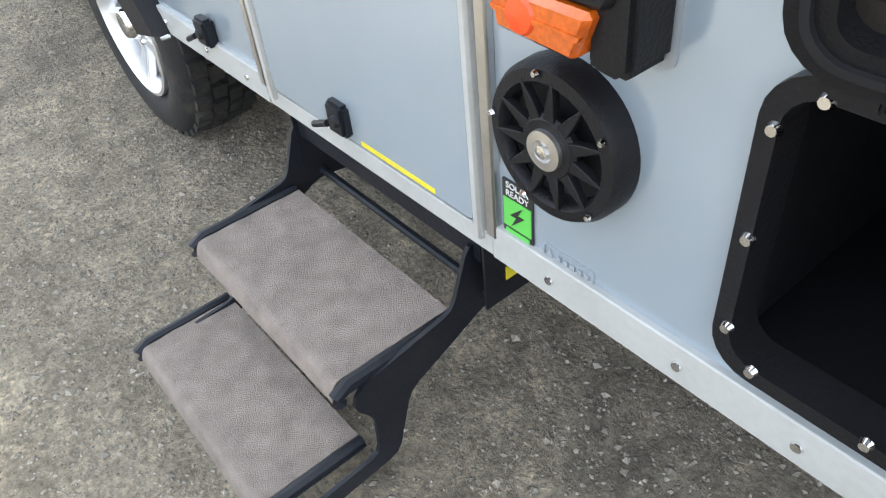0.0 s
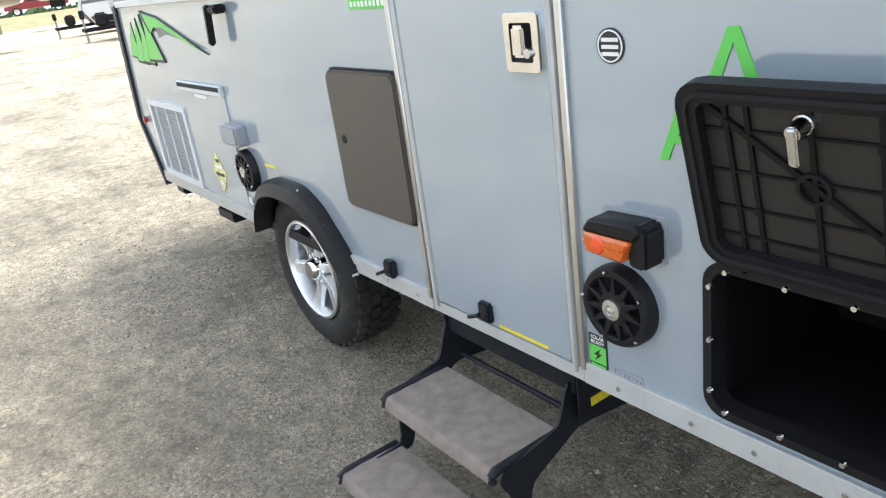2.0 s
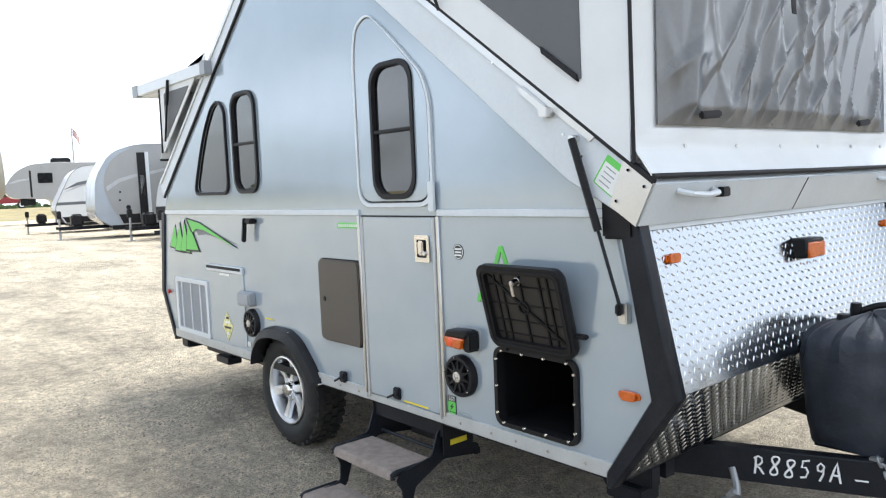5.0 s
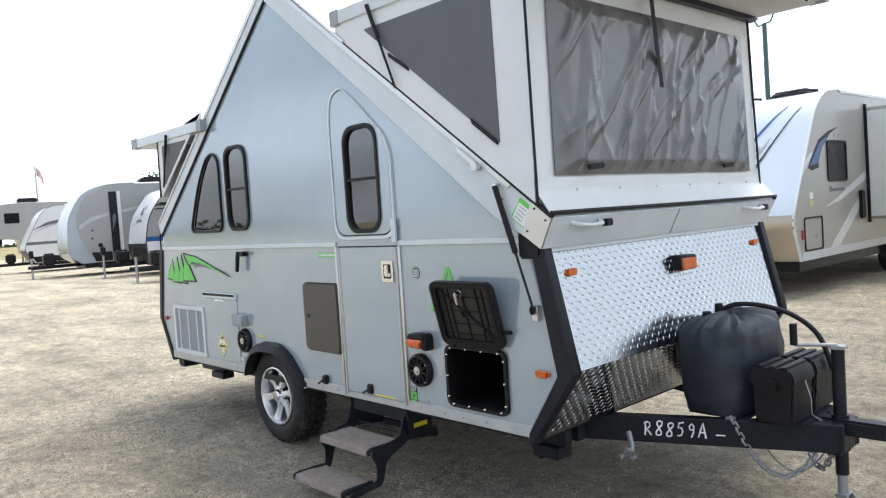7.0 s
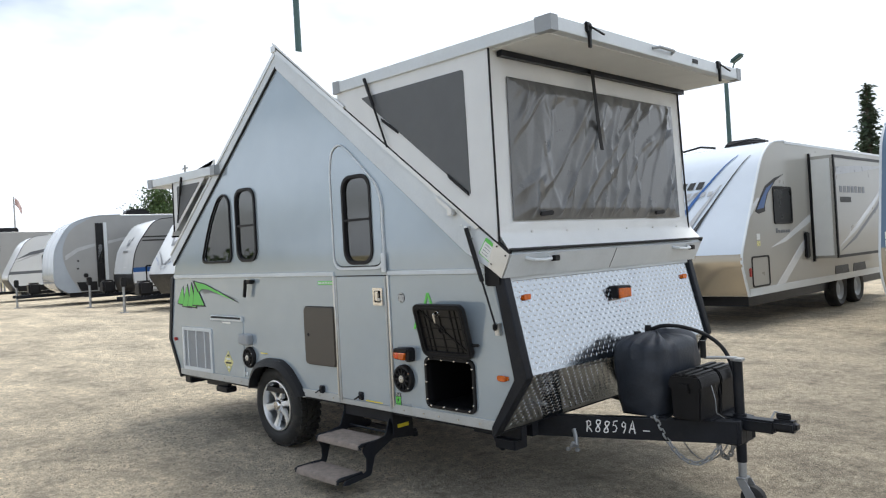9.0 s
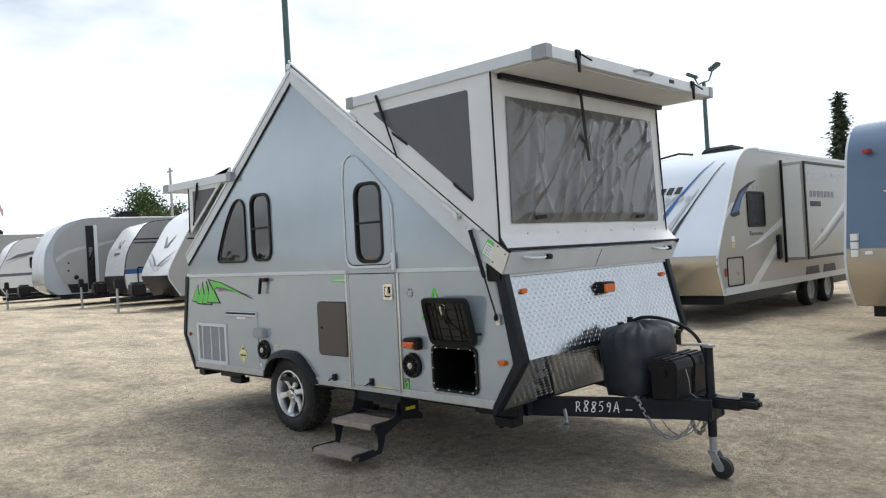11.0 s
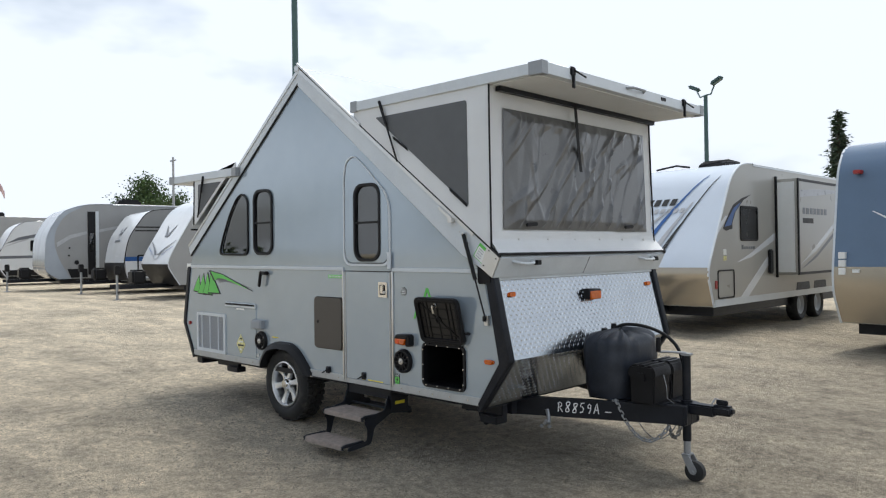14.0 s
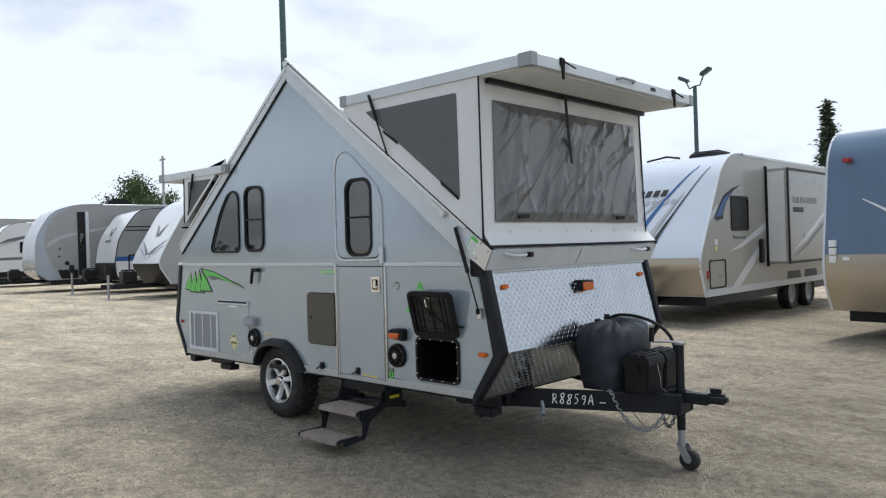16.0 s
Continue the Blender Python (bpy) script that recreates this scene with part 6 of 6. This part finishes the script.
def fifth_wheel(m, label, body_m, cap_m, H=3.35, prof=None, emblem=False):
    """A trailer whose raised nose reaches out over the hitch."""
    tr = thing("fifth_wheel_trailer", m, label, "fifth-wheel trailer", "trailers on the lot")
    W, L = 2.44, 9.0
    prof = prof or [(2.35, 0.55), (2.25, 1.35), (0.35, 1.45), (0.05, 1.75), (0.0, 2.05), (0.55, 2.85), (1.3, 3.25), (2.6, H)]
    nose = curved(prof, 0.3)
    part("body", prism(nose + [(L, H - 0.1), (L, 0.55)], 0.0, W, 0.02, 1), body_m, tr, "fibreglass body walls")
    total = sum((Vector(b_) - Vector(a)).length for a, b_ in zip(nose, nose[1:]))
    part("front_cap", shell(nose, 2.75, total, 0.02, W - 0.02, 0.008, 0.014, 22), cap_m, tr, "bulging front cap")
    part("pin_box", box(0.75, 1.5, W / 2 - 0.2, W / 2 + 0.2, 1.05, 1.46, 0.02), BLACKM, tr, "black hitch pin box")
    for y in (0.35, W - 0.35):
        part("landing_leg", tube([(2.5, y, 0.0), (2.5, y, 0.7)], 0.05, 10), GALV, tr)
        part("leg_foot", box(2.4, 2.6, y - 0.1, y + 0.1, 0.0, 0.03), GALV, tr)
    if emblem:
        part("cap_emblem", moved(prism([(-0.85, 0.20), (-0.45, 0.02), (0.0, -0.10), (0.45, 0.02), (0.85, 0.20), (0.40, 0.10), (0.0, 0.02), (-0.40, 0.10)], -0.01, 0.05), Matrix.Translation((-0.02, W / 2, 2.2)) @ Matrix.Rotation(radians(90), 4, "Z")), INK, tr)
    lot_window(tr, 1.62, 2.35, 2.22, 2.78)
    stripe(tr, [(0.30, 2.20), (0.70, 2.34), (1.20, 2.42), (1.20, 2.50), (0.65, 2.44), (0.28, 2.30)], 0.0, SILVERV)
    stripe(tr, [(1.22, 1.48), (1.32, 1.48), (1.32, 2.92), (1.22, 2.92)], 0.0, BLACKP)
    part("roof_air_unit", box(2.4, 3.4, W / 2 - 0.35, W / 2 + 0.35, H - 0.02, H + 0.28, 0.06, 2), BLACKP, tr)
    for x in (5.2, 6.1):
        lot_wheel(tr, x)
    return tr


fifth_wheel(stand(-43.3, 6.2), "grey and white fifth-wheel trailer at the far row", GELGREY, SILVERGEL)
fifth_wheel(stand(-27.2, 3.35, 196.0), "cream fifth-wheel trailer with a dark curved emblem on its nose", CREAM, CREAM, 3.95, [(2.35, 0.55), (2.25, 1.35), (0.40, 1.42), (0.06, 1.62), (0.0, 2.20), (0.10, 3.05), (0.45, 3.75), (1.4, 3.95)], True)
# rows behind the walk, mirrored in the panes and in the bright plate
for x, y, turn in ((-7.0, -15.5, -60.0), (0.5, -17.0, -60.0), (8.5, -15.0, -60.0), (15.0, -6.0, -20.0)):
    copy_thing(white_b if x < 4 else white_d, stand(x, y, turn))


def pickup(m):
    t = thing("pickup_truck", m, "red pickup truck parked on the grass", "truck")
    part("body", prism(soften([(-2.7, 0.55), (2.7, 0.55), (2.75, 0.95), (1.5, 1.08), (0.8, 1.75), (-0.7, 1.78), (-1.0, 1.15), (-2.7, 1.12)], 0.10), 0.0, 1.9, 0.04, 2), RED, t)
    part("side_glass", prism([(1.2, 1.15), (0.72, 1.66), (-0.6, 1.68), (-0.75, 1.15)], -0.006, 0.0), TINT, t)
    for x in (-1.75, 1.75):
        w = part("wheel", moved(lathe([(0.24, 0.0), (0.36, 0.01), (0.40, 0.05), (0.40, 0.25), (0.2, 0.26)], 24), Matrix.Translation((x, -0.02, 0.40))), RUBBER, t)
        part("rim", moved(lathe([(0.245, 0.0), (0.2, 0.02), (0.001, 0.03)], 20), Matrix.Translation((x, -0.02, 0.40))), ALU, w)


pickup(stand(-79.0, 12.3, 83.0))


# ---- trees, lamp poles, distance ----
def leafy_tree(x, y, h, spread, seed):
    rnd = random.Random(seed)
    z0 = lot_height(x, y)
    t = thing("tree", Matrix.Translation((x, y, z0)), "broadleaf tree with a rounded dark green crown", "tree")
    limbs = [tube([(0, 0, 0), (0.1, 0, h * 0.3), (0.0, 0.1, h * 0.62)], [0.32, 0.22, 0.12], 8)]
    tips = []
    for k in range(16):
        a, e = rnd.uniform(0, 6.28), rnd.uniform(0.2, 1.3)
        s = Vector((0, 0, h * rnd.uniform(0.25, 0.55)))
        d = Vector((math.cos(a) * math.cos(e), math.sin(a) * math.cos(e), math.sin(e)))
        r = spread * rnd.uniform(0.6, 1.0)
        limbs.append(tube([s, s + d * r * 0.5 + Vector((0, 0, 0.1)), s + d * r], [0.09, 0.05, 0.02], 5))
        tips += [s + d * r * q for q in (0.55, 0.8, 1.0)]
    part("trunk", joined(limbs), BARK, t)
    verts, faces = [], []
    for tip in tips:
        for k in range(190):
            c = tip + Vector((rnd.gauss(0, 0.5), rnd.gauss(0, 0.5), rnd.gauss(0, 0.38))) * spread * 0.30
            u = Vector((rnd.gauss(0, 1), rnd.gauss(0, 1), rnd.gauss(0, 1))).normalized()
            v = u.orthogonal().normalized()
            s = rnd.uniform(0.06, 0.13)
            i = len(verts)
            verts += [c - u * s, c + v * s * 0.55, c + u * s, c - v * s * 0.55]
            faces.append((i, i + 1, i + 2, i + 3))
    me = bpy.data.meshes.new("crown")
    me.from_pydata([tuple(v) for v in verts], [], faces)
    me.materials.append(LEAF)
    crown = new("crown", me)
    crown.parent = t


def conifer(x, y, h, seed):
    rnd = random.Random(seed)
    t = thing("tree", Matrix.Translation((x, y, lot_height(x, y))), "tall dark conifer with drooping branches", "tree")
    part("trunk", tube([(0, 0, 0), (0, 0, h * 0.6), (0, 0, h)], [0.25, 0.13, 0.02], 8), BARK, t)
    verts, faces = [], []
    n = 330
    for k in range(n):
        q = k / n
        z = h * (0.10 + 0.89 * q)
        reach = (1 - q) * h * 0.27 * rnd.uniform(0.35, 1.05) * (0.72 + 0.28 * math.sin(q * 70)) + 0.05
        a = rnd.uniform(0, 6.283)
        d = Vector((math.cos(a), math.sin(a), -0.25 + 0.4 * q))
        side = Vector((-math.sin(a), math.cos(a), 0))
        for j in range(9):
            c = Vector((0, 0, z)) + d * reach * (j + 1) / 9 + Vector((rnd.gauss(0, 0.06), rnd.gauss(0, 0.06), rnd.gauss(0, 0.08)))
            s = 0.20 * (1.1 - 0.6 * j / 9) * (0.6 + 0.6 * (1 - q))
            u = (d + side * rnd.uniform(-1, 1) + Vector((0, 0, rnd.uniform(-0.7, 0.2)))).normalized()
            v = u.cross(Vector((rnd.gauss(0, 1), rnd.gauss(0, 1), 1))).normalized()
            i = len(verts)
            verts += [c - v * s * 0.35, c + u * s * 1.5, c + v * s * 0.35]
            faces.append((i, i + 1, i + 2))
    me = bpy.data.meshes.new("crown")
    me.from_pydata([tuple(v) for v in verts], [], faces)
    me.materials.append(NEEDLE)
    crown = new("crown", me)
    crown.parent = t


leafy_tree(-51.4, 22.2, 8.1, 3.0, 3)
conifer(-3.65, 23.5, 6.0, 5)


def lot_pole(x, y, h, m, r=0.10, lamps=True):
    z0 = lot_height(x, y)
    t = thing("light_pole", Matrix.Translation((x, y, z0)), "tall green steel lot light pole" if lamps else "slim wooden utility pole", "light pole")
    part("shaft", tube([(0, 0, 0), (0, 0, h)], [r, r * 0.75], 12), m, t)
    part("base", tube([(0, 0, 0), (0, 0, 0.5)], r * 1.9, 14), GALV, t)
    if lamps:
        for s in (-1, 1):
            part("lamp_arm", tube([(0, 0, h), (s * 0.25, -s * 0.15, h - 0.02), (s * 0.42, -s * 0.25, h + 0.25)], 0.025, 6), m, t)
            head = part("lamp_head", moved(box(-0.20, 0.20, -0.13, 0.13, -0.06, 0.06, 0.04, 2), Matrix.Translation((s * 0.52, -s * 0.30, h + 0.35)) @ Matrix.Rotation(radians(-28 * s), 4, "Y")), m, t)
    else:
        part("cross_arm", box(-0.4, 0.4, -0.03, 0.03, h - 0.3, h - 0.2), m, t)


lot_pole(-6.65, 20.0, 6.4, POLE, 0.085)
lot_pole(-18.35, 12.0, 16.0, POLE, 0.13)
lot_pole(-45.7, 20.9, 7.9, GALV, 0.10, False)
def flagpole(x, y, h):
    t = thing("flagpole", Matrix.Translation((x, y, lot_height(x, y))), "far flagpole with a limp red and white flag", "flagpole")
    part("shaft", tube([(0, 0, 0), (0, 0, h)], [0.10, 0.05], 8), GALV, t)
    part("flag", thick(sheet(lambda a, b_: (0.2 * math.sin(5 * a), 0.1 + 0.6 * a, h - 0.1 - 0.7 * b_ - 0.9 * a), 8, 6), 0.02), FLAGRED, t)


flagpole(-75.0, 18.0, 7.6)


def far_line():
    """A low line of far roofs and woods at the lot's end."""
    rnd = random.Random(9)
    verts, faces = [], []
    for k in range(5200):
        a = rnd.uniform(radians(95), radians(215))
        d = rnd.uniform(170, 190)
        z = 1.2 + abs(rnd.gauss(0, 1.0)) * (1 + 0.5 * math.sin(a * 23))
        c = Vector((d * math.cos(a), d * math.sin(a), z))
        s = rnd.uniform(0.4, 0.9)
        u = Vector((rnd.gauss(0, 1), rnd.gauss(0, 1), rnd.gauss(0, 1))).normalized()
        v = u.orthogonal().normalized()
        i = len(verts)
        verts += [c - u * s, c + v * s, c + u * s, c - v * s]
        faces.append((i, i + 1, i + 2, i + 3))
    me = bpy.data.meshes.new("far_woods")
    me.from_pydata([tuple(v) for v in verts], [], faces)
    me.materials.append(LEAF)
    tagged(new("far_woods", me), "low line of far green woods", "woods", kind="stuff")


far_line()


# ---- loose stones on the lot ----
def pebbles():
    rnd = random.Random(21)
    verts, faces = [], []
    base = [(1, 0, 0), (-1, 0, 0), (0, 1, 0), (0, -1, 0), (0, 0, 1), (0, 0, -1)]
    tri = [(0, 2, 4), (2, 1, 4), (1, 3, 4), (3, 0, 4), (2, 0, 5), (1, 2, 5), (3, 1, 5), (0, 3, 5)]
    for k in range(46000):
        if k >= 26000:
            x, y = rnd.uniform(-3.0, 0.9), rnd.uniform(-1.3, 0.9)
        elif k % 3:
            x, y = rnd.uniform(-4.5, 2.0), rnd.uniform(-2.2, 1.6)
        else:
            x, y = rnd.uniform(-9, 6), rnd.uniform(-5, 4)
        if noise.noise((x * 0.9, y * 0.9, 4)) < rnd.uniform(-0.5, 0.35):
            continue
        s = min(0.013, 0.0030 * math.exp(abs(rnd.gauss(0, 0.5))))
        z = lot_height(x, y)
        i = len(verts)
        a = rnd.uniform(0, 3.14)
        c, q = math.cos(a), math.sin(a)
        for b_ in base:
            vx, vy, vz = b_[0] * s * rnd.uniform(0.8, 1.4), b_[1] * s * rnd.uniform(0.7, 1.1), b_[2] * s * rnd.uniform(0.45, 0.8)
            verts.append((x + vx * c - vy * q, y + vx * q + vy * c, z + vz + s * 0.1))
        faces += [(i + a_, i + b_, i + c_) for a_, b_, c_ in tri]
    me = bpy.data.meshes.new("loose_stones")
    me.from_pydata(verts, [], faces)
    me.materials.append(STONE)
    tagged(new("loose_stones", me), "scattered small grey and tan stones", "gravel", kind="stuff")


pebbles()
